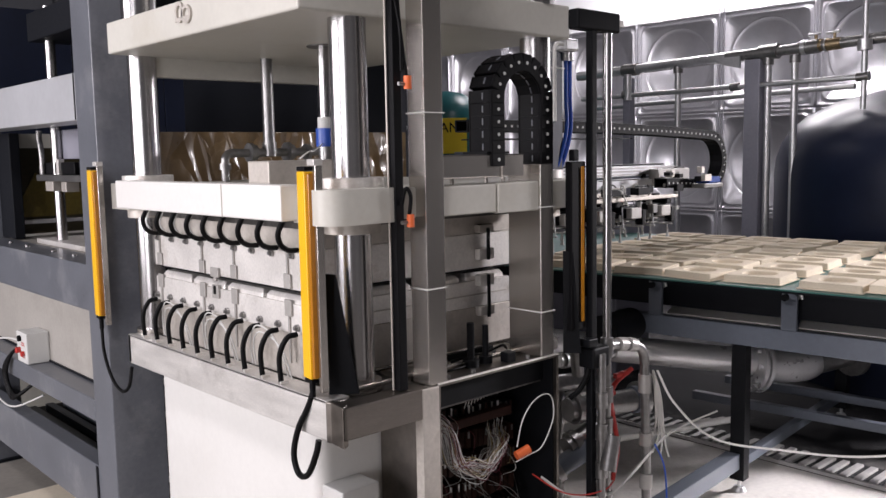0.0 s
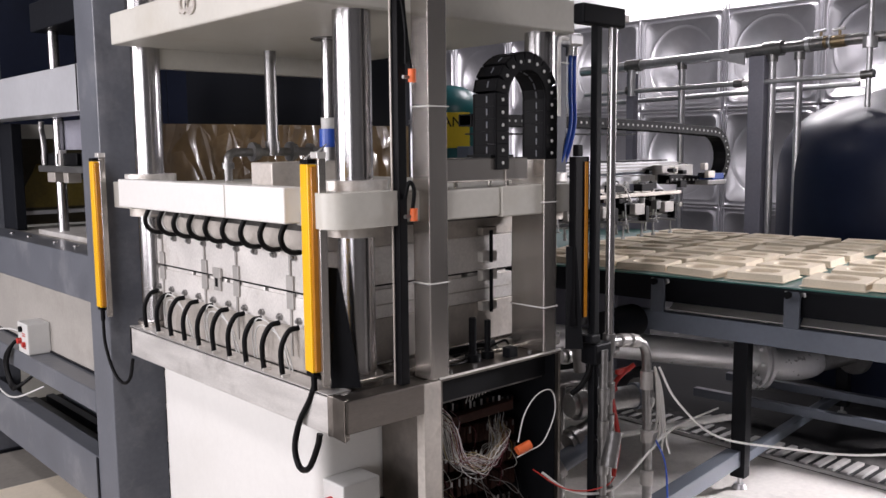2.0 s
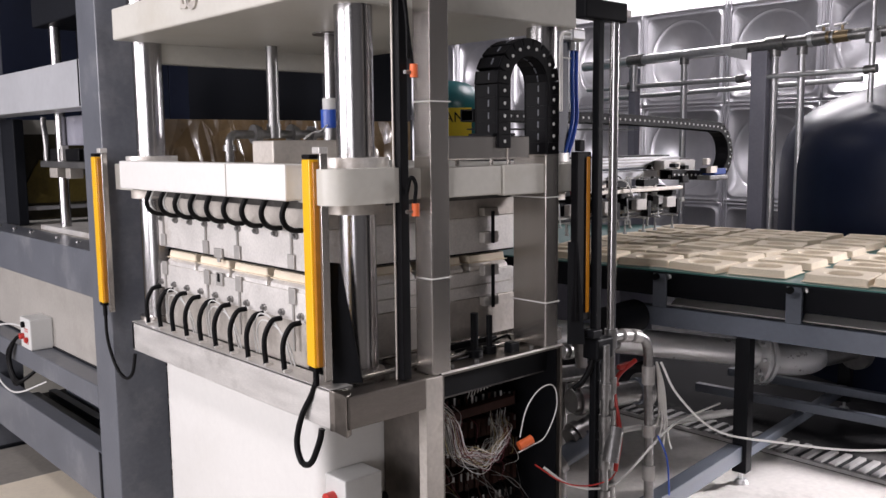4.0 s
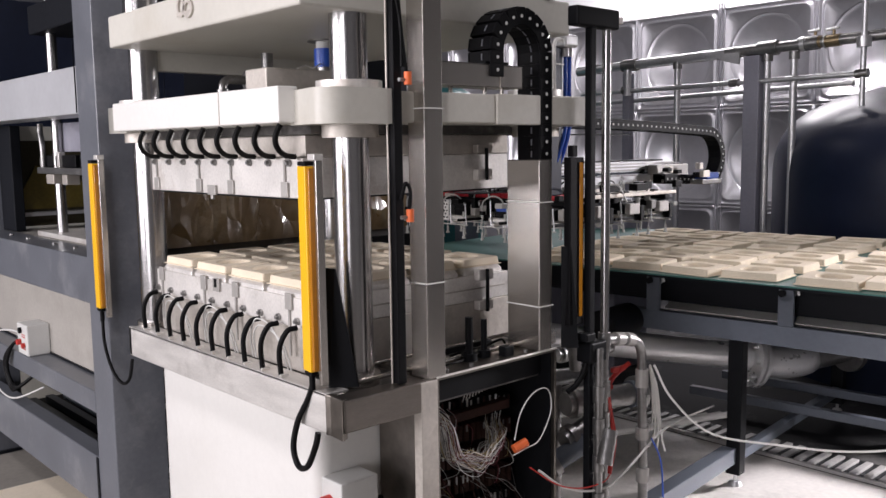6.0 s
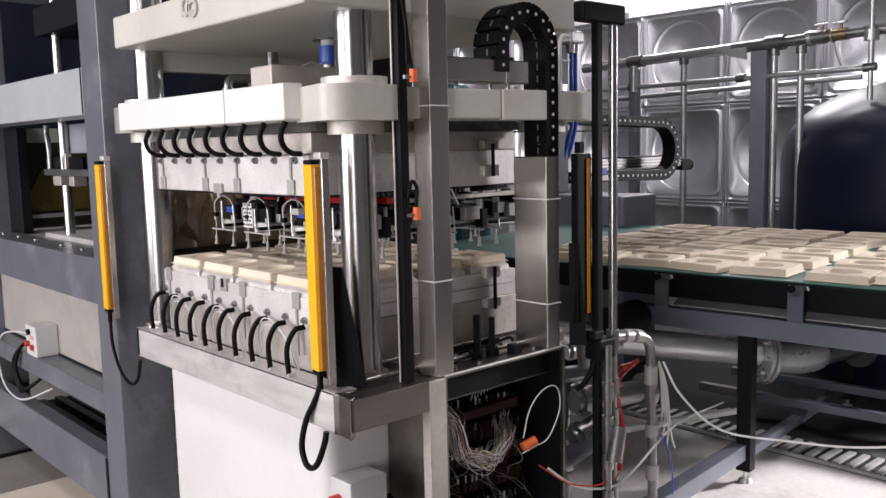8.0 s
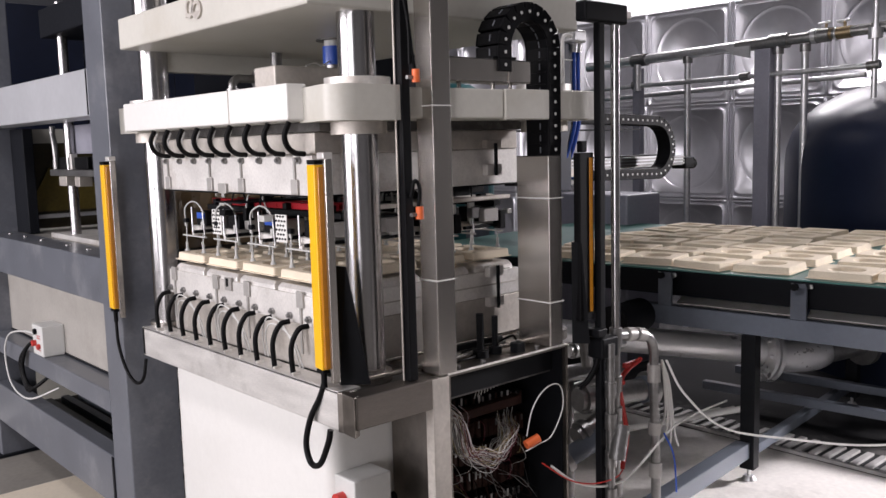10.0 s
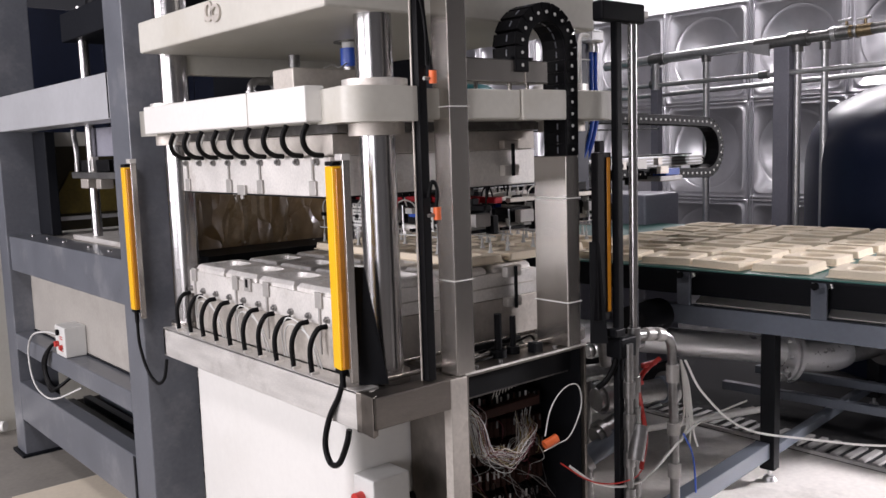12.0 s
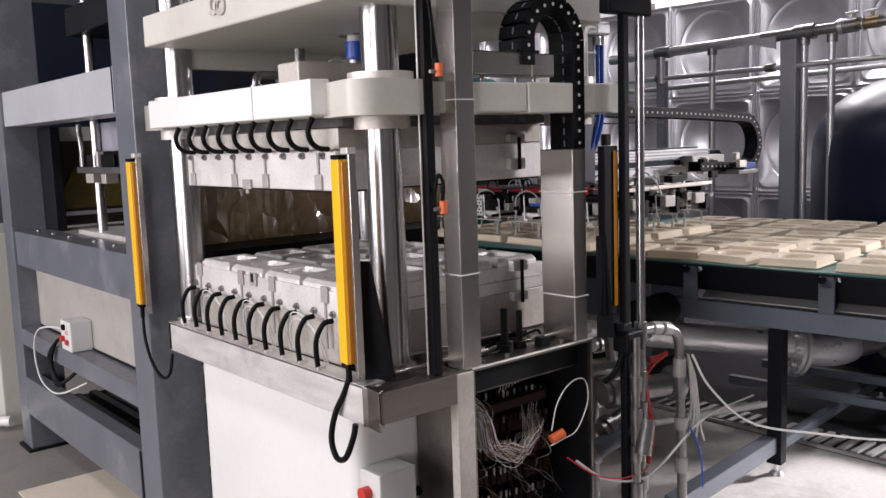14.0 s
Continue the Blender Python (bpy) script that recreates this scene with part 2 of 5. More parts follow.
def crinkle(m, scale, strength):
    """Creases of a loose clear wrapping over the board."""
    n, link = m.node_tree.nodes, m.node_tree.links
    tc, mp = n.new("ShaderNodeTexCoord"), n.new("ShaderNodeMapping")
    mp.inputs["Scale"].default_value, mp.inputs["Rotation"].default_value = (1.0, 1.0, 0.45), (0.0, 0.5, 0.0)
    warp, cells = n.new("ShaderNodeTexNoise"), n.new("ShaderNodeTexVoronoi")
    warp.inputs["Scale"].default_value = 5.0
    cells.feature = "DISTANCE_TO_EDGE"
    cells.inputs["Scale"].default_value = scale
    add = n.new("ShaderNodeVectorMath")
    add.operation = "MULTIPLY_ADD"
    add.inputs[1].default_value = (0.25, 0.25, 0.25)
    link.new(tc.outputs["Object"], mp.inputs[0])
    link.new(mp.outputs[0], warp.inputs["Vector"])
    link.new(warp.outputs["Color"], add.inputs[0])
    link.new(mp.outputs[0], add.inputs[2])
    link.new(add.outputs[0], cells.inputs["Vector"])
    bump = n.new("ShaderNodeBump")
    bump.inputs["Strength"].default_value, bump.inputs["Distance"].default_value = strength, 0.05
    link.new(cells.outputs["Distance"], bump.inputs["Height"])
    link.new(bump.outputs[0], n["Principled BSDF"].inputs["Coat Normal"])
    link.new(bump.outputs[0], n["Principled BSDF"].inputs["Normal"])
    n["Principled BSDF"].inputs["Coat Roughness"].default_value = 0.06


crinkle(FILM, 10.0, 0.65)

# ---- the hall ----
SLAB_Z = 0.2
structure("floor", box(B(), -6, 9, -6, 8, -0.2, 0), CONCRETE, "stained grey concrete factory floor", "floor")
# Same slab behind the drain, coloured dark for the shade under the conveyor.
SLAB_SHADE = material("shaded_concrete", (0.028, 0.028, 0.03), 0.82, vary=0.3, scale=1.8, fine=40, bump=0.12, stain=(0.2, 0.19, 0.18), stain_amount=0.5)
SLAB_SHADE.node_tree.nodes["Principled BSDF"].inputs["Specular IOR Level"].default_value = 0.2
structure("plinth", box(B(), 0.95, 2.404, -6, 1.3, 0.002, SLAB_Z, 0.008), SLAB, "raised pale concrete slab beside the conveyor", "floor")
structure("plinth_rear", box(B(), 2.405, 8.9, -6, 7.9, 0.002, SLAB_Z, 0.008), SLAB_SHADE, "raised concrete slab behind the drain, darkened with its shade", "floor")
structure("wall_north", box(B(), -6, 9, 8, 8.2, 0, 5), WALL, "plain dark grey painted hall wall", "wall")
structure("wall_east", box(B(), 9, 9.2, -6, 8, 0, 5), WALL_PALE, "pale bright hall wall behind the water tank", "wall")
# Unseen south wall, greyed to give the steel faces something to reflect.
structure("wall_south", box(B(), -6, 9, -6.2, -6, 0, 5), WALL_GREY, "unseen grey hall wall placed as a reflector", "wall")
# Unseen west wall and ceiling close the hall, dark to limit bounce.
bm = B()
for y0, y1, z0, z1 in ((-6, -3.85, 0, 5), (-3.85, -0.75, 0, 0.35), (-3.85, -0.75, 3.05, 5), (-0.75, 0.6, 0, 5), (5.4, 8, 0, 5), (0.6, 5.4, 0, 0.85), (0.6, 5.4, 3.75, 5)):
    box(bm, -6.2, -6, y0, y1, z0, z1)
structure("wall_west", bm, WALL, "unseen dark hall wall with two added window openings", "wall")
structure("ceiling", box(B(), -6.2, 9.2, -6.2, 8.2, 5, 5.1), WALL, "grey hall ceiling", "ceiling")
# ---- the forming press ----
BED_Z = 0.99
COLS = [(0.155, 0.10), (0.10, 1.215), (0.875, 0.10), (0.875, 1.215)]
press = thing("forming_press", "cream and stainless hydraulic moulding press on a white base", "press")
base = B()
out = []
for cx, cy, a0 in ((0.73, 0.25, -90), (0.73, 1.14, 0), (0.14, 1.14, 90), (0.14, 0.25, 180)):
    out += [(cx + 0.05 * math.cos(radians(a0 + k * 18)), cy + 0.05 * math.sin(radians(a0 + k * 18))) for k in range(6)]
part("base", prism(base, out, 0.0, 0.9, smooth=True), WHITE, press, "white painted steel base")
bm = box(B(), 0.02, 0.8, 0.0, 1.2, 0.895, 0.975, 0.003)
part("bed", bm, OILY, press, "grey steel press bed")
bm = B()
box(bm, 0.0, 0.018, 0.018, 1.22, 0.888, BED_Z, 0.002)
box(bm, 0.0, 0.8, 1.202, 1.22, 0.89, BED_Z - 0.002, 0.002)
box(bm, 0.0, 0.07, 0.02, 1.21, BED_Z - 0.006, BED_Z - 0.001)
part("apron", bm, STEEL_X, press, "brushed stainless apron round the bed")
bm = B()
prism(bm, [(0.0, 0.0), (-0.004, 0.018), (0.018, 0.018), (0.018, -0.045), (-0.006, -0.058)], 0.886, BED_Z, 0.002)
part("corner_plate", bm, STEEL_SHADE, press)
part("side_beam", box(B(), 0.0, 0.27, -0.06, 0.0, 0.905, BED_Z - 0.002, 0.004), STEEL_SHADE, press, "stainless box section along the bed")
bm = B()
box(bm, 0.3, 0.8, 0.03, 0.05, BED_Z - 0.012, BED_Z - 0.002)
cyl(bm, (0.1, 0.03, 1.0), (0.75, 0.03, 1.0), 0.007)
cyl(bm, (0.1, 0.15, 1.0), (0.8, 0.15, 1.0), 0.006)
part("bed_ledge", bm, STEEL, press)
for x, y in COLS:
    part("column", cyl(B(), (x, y, BED_Z - 0.02), (x, y, 1.96), 0.049, 40), CHROME, press, "polished chrome guide column")
    part("column_nut", cyl(B(), (x, y, BED_Z - 0.018), (x, y, BED_Z + 0.012), 0.066, 28), STEEL, press)
# crosshead with its rounded lower lip
bm = box(B(), -0.026, 0.975, 0.045, 1.19, 1.942, 2.044, 0.006)
part("crosshead", bm, CREAM, press, "cream painted steel crosshead slab")
part("rear_rib", box(B(), 0.06, 0.95, 1.192, 1.23, 1.875, 2.0, 0.004), CREAM, press)
part("top_cylinder", cyl(B(), (0.45, 0.6, 2.04), (0.45, 0.6, 2.6), 0.16, 32), CREAM, press)
for x, y in COLS:
    part("top_nut", cyl(B(), (x, y, 2.04), (x, y, 2.14), 0.06, 12), CHROME, press)
# maker's plate on the crosshead: plain relief
bm = B()
for cy, cz, ry, rz in ((0.605, 2.0, 0.028, 0.026), (0.648, 2.01, 0.024, 0.03)):
    ring = []
    for q in (1.0, 0.62):
        ring.append([(-0.0262, cy + ry * q * math.cos(k * math.tau / 24), cz + rz * q * math.sin(k * math.tau / 24)) for k in range(24)])
    rings(bm, [ring[1], [(-0.033, y, z) for _, y, z in ring[1]], [(-0.033, y, z) for _, y, z in ring[0]], ring[0]], cap0=False, cap1=False, smooth=False)
box(bm, -0.032, -0.0262, 0.582, 0.676, 1.984, 1.996, 0.002)
part("maker_plate", bm, ALU_DULL, press, "grey relief plate without lettering")

# stainless posts carrying cables
def square_post(x0, x1, y0, y1, z0, z1, joints):
    part("cable_post", box(B(), x0, x1, y0, y1, z0, z1, 0.003), STEEL, press, "brushed stainless square cable post")
    for z in joints:
        bm = B()
        box(bm, x0 - 0.003, x1 + 0.003, y0 - 0.003, y1 + 0.003, z - 0.0015, z + 0.0015)
        part("joint_strip", bm, WIRE, press)
square_post(0.272, 0.336, -0.06, 0.007, BED_Z, 2.3, (1.245, 1.70))
square_post(0.714, 0.77, -0.06, 0.07, BED_Z, 1.56, (1.125, 1.435))

# open wiring cabinet at the side
CX0, CX1, CY0, CY1, CZ0, CZ1 = 0.30, 0.79, -0.06, 0.19, 0.3, 0.99
part("cabinet_side", box(B(), CX0, CX0 + 0.01, CY0, CY1, CZ0, CZ1), STEEL_SHADE, press, "stainless wiring cabinet side")
part("cabinet_side", box(B(), CX1 - 0.01, CX1, CY0, CY1, CZ0, CZ1), STEEL_SHADE, press, "stainless wiring cabinet side")
part("cabinet_top", box(B(), CX0 + 0.01, CX1 - 0.01, CY0 + 0.002, CY1, CZ1 - 0.01, CZ1 - 0.001), STEEL_SHADE, press)
# Black back, inner sheets and header paint the shade inside the cabinet.
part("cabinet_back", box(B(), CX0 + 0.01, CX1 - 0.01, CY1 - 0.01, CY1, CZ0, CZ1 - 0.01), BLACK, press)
part("cabinet_shade", box(B(), CX0 + 0.011, CX0 + 0.014, CY0 + 0.012, CY1 - 0.012, CZ0, CZ1 - 0.012), BLACK, press)
part("cabinet_shade", box(B(), CX1 - 0.014, CX1 - 0.011, CY0 + 0.012, CY1 - 0.012, CZ0, CZ1 - 0.012), BLACK, press)
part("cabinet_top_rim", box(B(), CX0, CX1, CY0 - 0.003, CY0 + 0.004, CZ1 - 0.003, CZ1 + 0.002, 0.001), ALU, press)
part("cabinet_header", box(B(), CX0 + 0.014, CX1 - 0.014, CY0 + 0.05, CY0 + 0.054, 0.905, CZ1 - 0.012), BLACK, press, "stainless header sheet, its shade painted in black")
part("cabinet_edge", box(B(), CX0 - 0.055, CX0 + 0.004, CY0 - 0.002, CY0 + 0.03, CZ0, CZ1 - 0.004, 0.003), ALU_DULL, press)
rng = random.Random(3)
bm = box(B(), 0.33, 0.75, 0.155, 0.178, 0.4, 0.93)
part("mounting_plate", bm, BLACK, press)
for r in range(5):
    part("terminal_rail", box(B(), 0.345, 0.745, 0.14, 0.154, 0.862 - r * 0.078, 0.872 - r * 0.078), GALV_D, press)
    for k in range(17):
        x = 0.35 + k * 0.0235 + rng.uniform(-0.002, 0.002)
        z = 0.85 - r * 0.078 - k * 0.0022
        h = rng.uniform(0.0, 0.012)
        w = rng.uniform(0.015, 0.021)
        part("terminal_block", box(B(), x, x + w, 0.09 - h, 0.138, z - 0.035, z + 0.012 + h, 0.002), BROWN if r in (1, 2, 3) else PLASTIC, press)
        part("terminal_mark", box(B(), x + w * 0.3, x + w * 0.62, 0.0868 - h, 0.0895 - h, z - 0.004, z + 0.01 + h), rng.choice([GALV_D, BOX_GREY, GALV_D, BROWN]), press)
# trunking lid and comb of ferrules over the blocks
part("cable_trunking", box(B(), 0.42, 0.70, 0.05, 0.085, 0.80, 0.828, 0.003), BROWN, press, "brown cable trunking")
for k in range(13):
    x = 0.515 + k * 0.0135
    part("ferrule", cyl(B(), (x, 0.066, 0.852 + 0.0025 * k), (x + 0.002, 0.060, 0.870 + 0.0025 * k + rng.uniform(0, 0.006)), 0.0016, 6), BOX_GREY, press)
YELLOW_WIRE = material("yellowish_wire", (0.32, 0.24, 0.08), 0.5, vary=0.1, scale=12)
PURPLE_WIRE = material("dark_red_wire", (0.14, 0.02, 0.035), 0.5, vary=0.1, scale=12)
COLOURS = [WIRE, WIRE, BOX_GREY, BOX_GREY, YELLOW_WIRE, CARD, PURPLE_WIRE, GALV_D]
for k in range(48):
    u, v, w = rng.random(), rng.random(), rng.random()
    y = -0.03 + 0.07 * w
    pts = [(0.345 + 0.05 * u, 0.085, 0.90 - 0.10 * v), (0.375 + 0.035 * u, y + 0.02, 0.85 - 0.03 * v), (0.385 + 0.05 * u, y, 0.76 - 0.04 * v), (0.41 + 0.06 * u, y - 0.01, 0.69 + 0.05 * v),
           (0.475 + 0.05 * u, y - 0.01, 0.655 + 0.06 * v), (0.54 + 0.03 * v, y, 0.665 + 0.065 * u), (0.595 + 0.04 * u, y + 0.02, 0.70 + 0.06 * v), (0.61 + 0.08 * u, 0.075, 0.735 + 0.06 * w)]
    part("wire", tube(B(), pts, rng.uniform(0.0008, 0.0012), 5, 5), rng.choice(COLOURS), press)
for k in range(20):
    x0 = 0.36 + rng.random() * 0.33
    d = rng.uniform(0.03, 0.18)
    pts = [(x0, 0.08, 0.70 - rng.random() * 0.12), (x0 + d * 0.2, 0.02 + 0.04 * rng.random(), 0.60 - 0.06 * rng.random()), (x0 + d * 0.6, 0.02, 0.56 - 0.09 * rng.random()), (x0 + d, 0.08, 0.60 - 0.14 * rng.random())]
    part("wire", tube(B(), pts, 0.0011, 5, 5), rng.choice([GALV_D, GALV_D, PLASTIC, BROWN, PURPLE_WIRE, RUBBER]), press)
for k in range(18):
    x0, z0 = 0.36 + rng.random() * 0.34, 0.56 + 0.30 * rng.random()
    part("wire", tube(B(), [(x0, 0.075, z0), (x0 + 0.004, 0.04, z0 - 0.02), (x0 + rng.uniform(-0.02, 0.02), 0.035, z0 - 0.06), (x0 + rng.uniform(-0.02, 0.03), 0.075, z0 - 0.085)], 0.001, 5, 4), rng.choice([PURPLE_WIRE, BOX_GREY, BROWN, YELLOW_WIRE]), press)
part("wire_loop", tube(B(), [(0.625, -0.04, 0.735), (0.637, -0.05, 0.81), (0.675, -0.05, 0.853), (0.72, -0.05, 0.872), (0.76, -0.05, 0.866), (0.778, -0.05, 0.83), (0.772, -0.05, 0.78), (0.724, -0.05, 0.715), (0.67, -0.045, 0.70), (0.62, -0.04, 0.69)], 0.0019, 8, 8), WIRE, press)
part("connector", cyl(B(), (0.632, -0.03, 0.703), (0.675, -0.042, 0.718), 0.014, 16), ORANGE, press, "orange plug connector")
# switch box on the base
sw = part("switch_box", box(B(), 0.1, 0.225, 0.105, 0.2, 0.50, 0.70, 0.004), BOX_GREY, press, "grey switch box with a red knob")
part("knob", cyl(B(), (0.1, 0.16, 0.64), (0.075, 0.16, 0.64), 0.019, 20), RED_PAINT, sw, "red emergency knob")
part("knob_base", cyl(B(), (0.1, 0.16, 0.6), (0.092, 0.16, 0.6), 0.014, 16), PLASTIC, sw)
part("switch_lever", cyl(B(), (0.225, 0.15, 0.6), (0.27, 0.15, 0.6), 0.014, 12), PLASTIC, sw)

# light curtains
def light_curtain(x, y, z0, z1, turn, label, lens):
    t = thing("light_curtain", label, "light curtain", (x, y, 0), "safety light curtains")
    t.rotation_euler = (0, 0, turn)
    part("housing", box(B(), -0.014, 0.012, -0.022, 0.022, z0, z1, 0.003), YELLOW, t)
    part("lens", box(B(), -0.010, 0.010, -0.036, -0.023, z0 + 0.005, z1 - 0.005, 0.002), lens, t, "amber lens strip")
    part("end_cap", box(B(), -0.014, 0.012, -0.022, 0.022, z1 + 0.001, z1 + 0.012, 0.003), PLASTIC, t)
    part("end_cap", box(B(), -0.012, 0.010, -0.020, 0.020, z0 - 0.012, z0 - 0.001, 0.003), PLASTIC, t)
    part("rail", box(B(), 0.0, 0.02, -0.055, -0.04, z0 - 0.03, z1 + 0.03, 0.002), STEEL, t, "steel mounting rail")
    part("rail_bracket", box(B(), -0.005, 0.02, -0.058, -0.02, z1 + 0.014, z1 + 0.03, 0.002), ALU, t)
    part("cable_gland", cyl(B(), (0, 0, z0 - 0.012), (0, 0, z0 - 0.05), 0.008, 12), PLASTIC, t)
    return t

lc = light_curtain(0.0, 0.078, 1.04, 1.558, radians(-8), "yellow safety light curtain beside the press column", AMBER)
part("cable", tube(B(), [(0, 0, 1.0), (-0.005, 0.02, 0.96), (-0.02, 0.05, 0.90), (-0.03, 0.062, 0.83), (-0.03, 0.035, 0.785), (-0.03, -0.02, 0.80), (-0.02, -0.05, 0.86), (-0.015, -0.056, 0.895)], 0.008, 10, 8), RUBBER, lc, "looped black cable")
lc = light_curtain(-0.02, 1.405, 1.035, 1.558, radians(-4), "yellow safety light curtain beside the grey frame post", AMBER)
part("cable", tube(B(), [(0, 0, 0.99), (0.0, -0.01, 0.90), (0.01, -0.05, 0.81), (0.02, -0.12, 0.775), (0.03, -0.17, 0.80), (0.04, -0.18, 0.87)], 0.006, 8, 8), RUBBER, lc, "looped black cable")
lc = thing("light_curtain", "narrow amber safety light curtain in a black housing", "light curtain", group="safety light curtains")
part("housing", box(B(), 0.805, 0.87, -0.1, -0.075, 1.06, 1.565, 0.003), PLASTIC, lc)
part("lens", box(B(), 0.846, 0.860, -0.104, -0.101, 1.085, 1.55, 0.001), AMBER, lc, "amber lens strip")
part("end_cap", box(B(), 0.815, 0.84, -0.1, -0.08, 1.566, 1.60, 0.003), PLASTIC, lc)
for place, wide in (((0.04, 0.085), 0.06), ((0.80, -0.05), 0.035)):
    bm = B()
    x, y = place
    loops = [[(x, y - 0.02, z), (x + w, y - 0.05 - w * 0.3, z), (x + w + 0.006, y - 0.045 - w * 0.3, z), (x + 0.006, y - 0.015, z)] for z, w in ((BED_Z, wide), (1.30, 0.008))]
    rings(bm, loops, smooth=False)
    part("gusset", bm, BLACK, press, "black tapered sheet gusset")
# slim cylinder pair with orange fittings in front of the post
bm = box(B(), 0.185, 0.212, -0.045, -0.02, BED_Z, 2.3, 0.003)
part("sensor_rail", bm, PLASTIC, press, "black slotted sensor rail")
part("sensor_rail_edge", box(B(), 0.178, 0.182, -0.026, -0.02, BED_Z, 2.3, 0.002), ALU_DULL, press)
for z in (1.425, 1.768):
    part("air_fitting", cyl(B(), (0.215, -0.065, z - 0.012), (0.215, -0.065, z + 0.02), 0.010, 12), ORANGE, press, "orange push-in air fitting")
    part("sensor_plug", cyl(B(), (0.188, -0.062, z), (0.207, -0.062, z), 0.005, 10), GALV_D, press)
part("sensor_cable", tube(B(), [(0.215, -0.06, 1.44), (0.217, -0.065, 1.49), (0.205, -0.06, 1.51), (0.2, -0.05, 1.47)], 0.005, 8), RUBBER, press)
part("sensor_cable", tube(B(), [(0.215, -0.06, 1.785), (0.205, -0.058, 1.86), (0.195, -0.055, 1.98), (0.19, -0.05, 2.2)], 0.005, 8), RUBBER, press)
part("sensor_cable", tube(B(), [(0.2, -0.06, 1.80), (0.2, -0.058, 1.9), (0.185, -0.055, 2.0), (0.18, -0.05, 2.2)], 0.004, 8), RUBBER, press)

# lower mould
MX0, MX1, MY0, MY1 = 0.075, 0.86, 0.205, 1.135
seams = [MY0, 0.29, 0.585, 0.785, 1.088, MY1]
part("mould_base", box(B(), MX0 + 0.012, MX1, MY0, MY1, BED_Z - 0.006, 1.112, 0.003), ALU_DULL, press, "dull aluminium mould base plate")
for a, b in zip(seams, seams[1:]):
    part("lower_mould_block", box(B(), MX0, MX1, a + 0.0015, b - 0.0015, 1.113, 1.195, 0.002), ALU, press, "milled aluminium lower mould block")
PADS = [(0.165 + 0.197 * i, 0.318 + 0.222 * j) for i in range(4) for j in range(4)]


def oblong_ring(h, r, z, n=8, k=0.016):
    """A rounded oblong outline of half width h, half length h + k and corner radius r."""
    pts = []
    g = h + k
    for cx, cy, a0 in ((h - r, g - r, 0), (r - h, g - r, 90), (r - h, r - g, 180), (h - r, r - g, 270)):
        pts += [(cx + r * math.cos(radians(a0 + 90 * k / (n - 1))), cy + r * math.sin(radians(a0 + 90 * k / (n - 1))), z) for k in range(n)]
    return pts


pad = B()
rings(pad, [oblong_ring(0.086, 0.004, 0.0005), oblong_ring(0.085, 0.004, 0.012), oblong_ring(0.078, 0.005, 0.022), oblong_ring(0.076, 0.006, 0.024),
            oblong_ring(0.050, 0.03, 0.024), oblong_ring(0.045, 0.03, 0.010)], smooth=False)
pad_mesh = mesh_of("mould_core", pad, ALU)
for x, y in PADS:
    shared("mould_core", pad_mesh, press, Matrix.Translation((x, y, 1.195)))
bolt = B()
cyl(bolt, (0.0, 0, 0), (-0.008, 0, 0), 0.010, 12)
cyl(bolt, (-0.008, 0, 0), (-0.014, 0, 0), 0.006, 6)
bolt_mesh = mesh_of("bolt", bolt, GALV_D)
LOW_Y = [1.12 - 0.0965 * k for k in range(10)]
for y in LOW_Y:
    shared("bolt", bolt_mesh, press, Matrix.Translation((MX0, y, 1.132)))
    bm = tube(B(), [(MX0 - 0.012, y - 0.012, 1.118), (MX0 - 0.04, y - 0.004, 1.11), (MX0 - 0.055, y + 0.012, 1.06), (MX0 - 0.05, y + 0.015, 0.98)], 0.0075, 10, 7)
    part("hose", bm, RUBBER, press, "black braided hose")
    part("hose_clip", box(B(), MX0 - 0.066, MX0 - 0.042, y - 0.01, y - 0.002, BED_Z - 0.001, BED_Z + 0.006), ALU, press)
for k in (1, 4, 7):
    y = LOW_Y[k]
    for d in (0.0, 0.016):
        part("fine_hose", tube(B(), [(MX0 - 0.02, y + 0.02 - d, 1.0), (MX0 - 0.03, y + 0.012 - d, 1.07), (MX0 - 0.036, y - 0.03 - d, 1.122 - d), (MX0 - 0.034, y - 0.10 - d, 1.112 - d), (MX0 - 0.03, y - 0.15 - d, 1.06), (MX0 - 0.022, y - 0.17 - d, 0.995)], 0.0022, 7, 7), BOX_GREY, press, "clear thin air tube")
for y in seams[1:-1]:
    part("clamp", box(B(), MX0 - 0.007, MX0 - 0.0005, y - 0.017, y + 0.017, 1.160, 1.206, 0.002), CLAMP, press)
    part("clamp_rod", box(B(), MX0 - 0.005, MX0 - 0.0005, y - 0.004, y + 0.004, 1.03, 1.166), CLAMP, press)
part("guide_notch", box(B(), MX0 - 0.008, MX0 - 0.0005, 0.68, 0.72, 1.165, 1.206, 0.002), CLAMP, press)
part("guide_slot", box(B(), MX0 - 0.010, MX0 - 0.0085, 0.693, 0.707, 1.178, 1.204), PLASTIC, press)
# loose bits on the bed beside the mould
part("bed_block", box(B(), 0.60, 0.635, -0.03, 0.0, BED_Z - 0.011, BED_Z + 0.028, 0.003), BLACK, press)
part("bed_strip", box(B(), 0.34, 0.70, 0.075, 0.1, 0.976, 0.99, 0.002), ALU_DULL, press)
part("bed_strip", box(B(), 0.42, 0.69, 0.115, 0.13, 0.976, 1.006, 0.002), BLACK, press)
part("bed_hose", tube(B(), [(0.46, 0.06, 1.0), (0.53, 0.045, 1.012), (0.60, 0.06, 1.006), (0.66, 0.05, 1.02), (0.70, 0.07, 1.0)], 0.004, 8, 7), RUBBER, press)
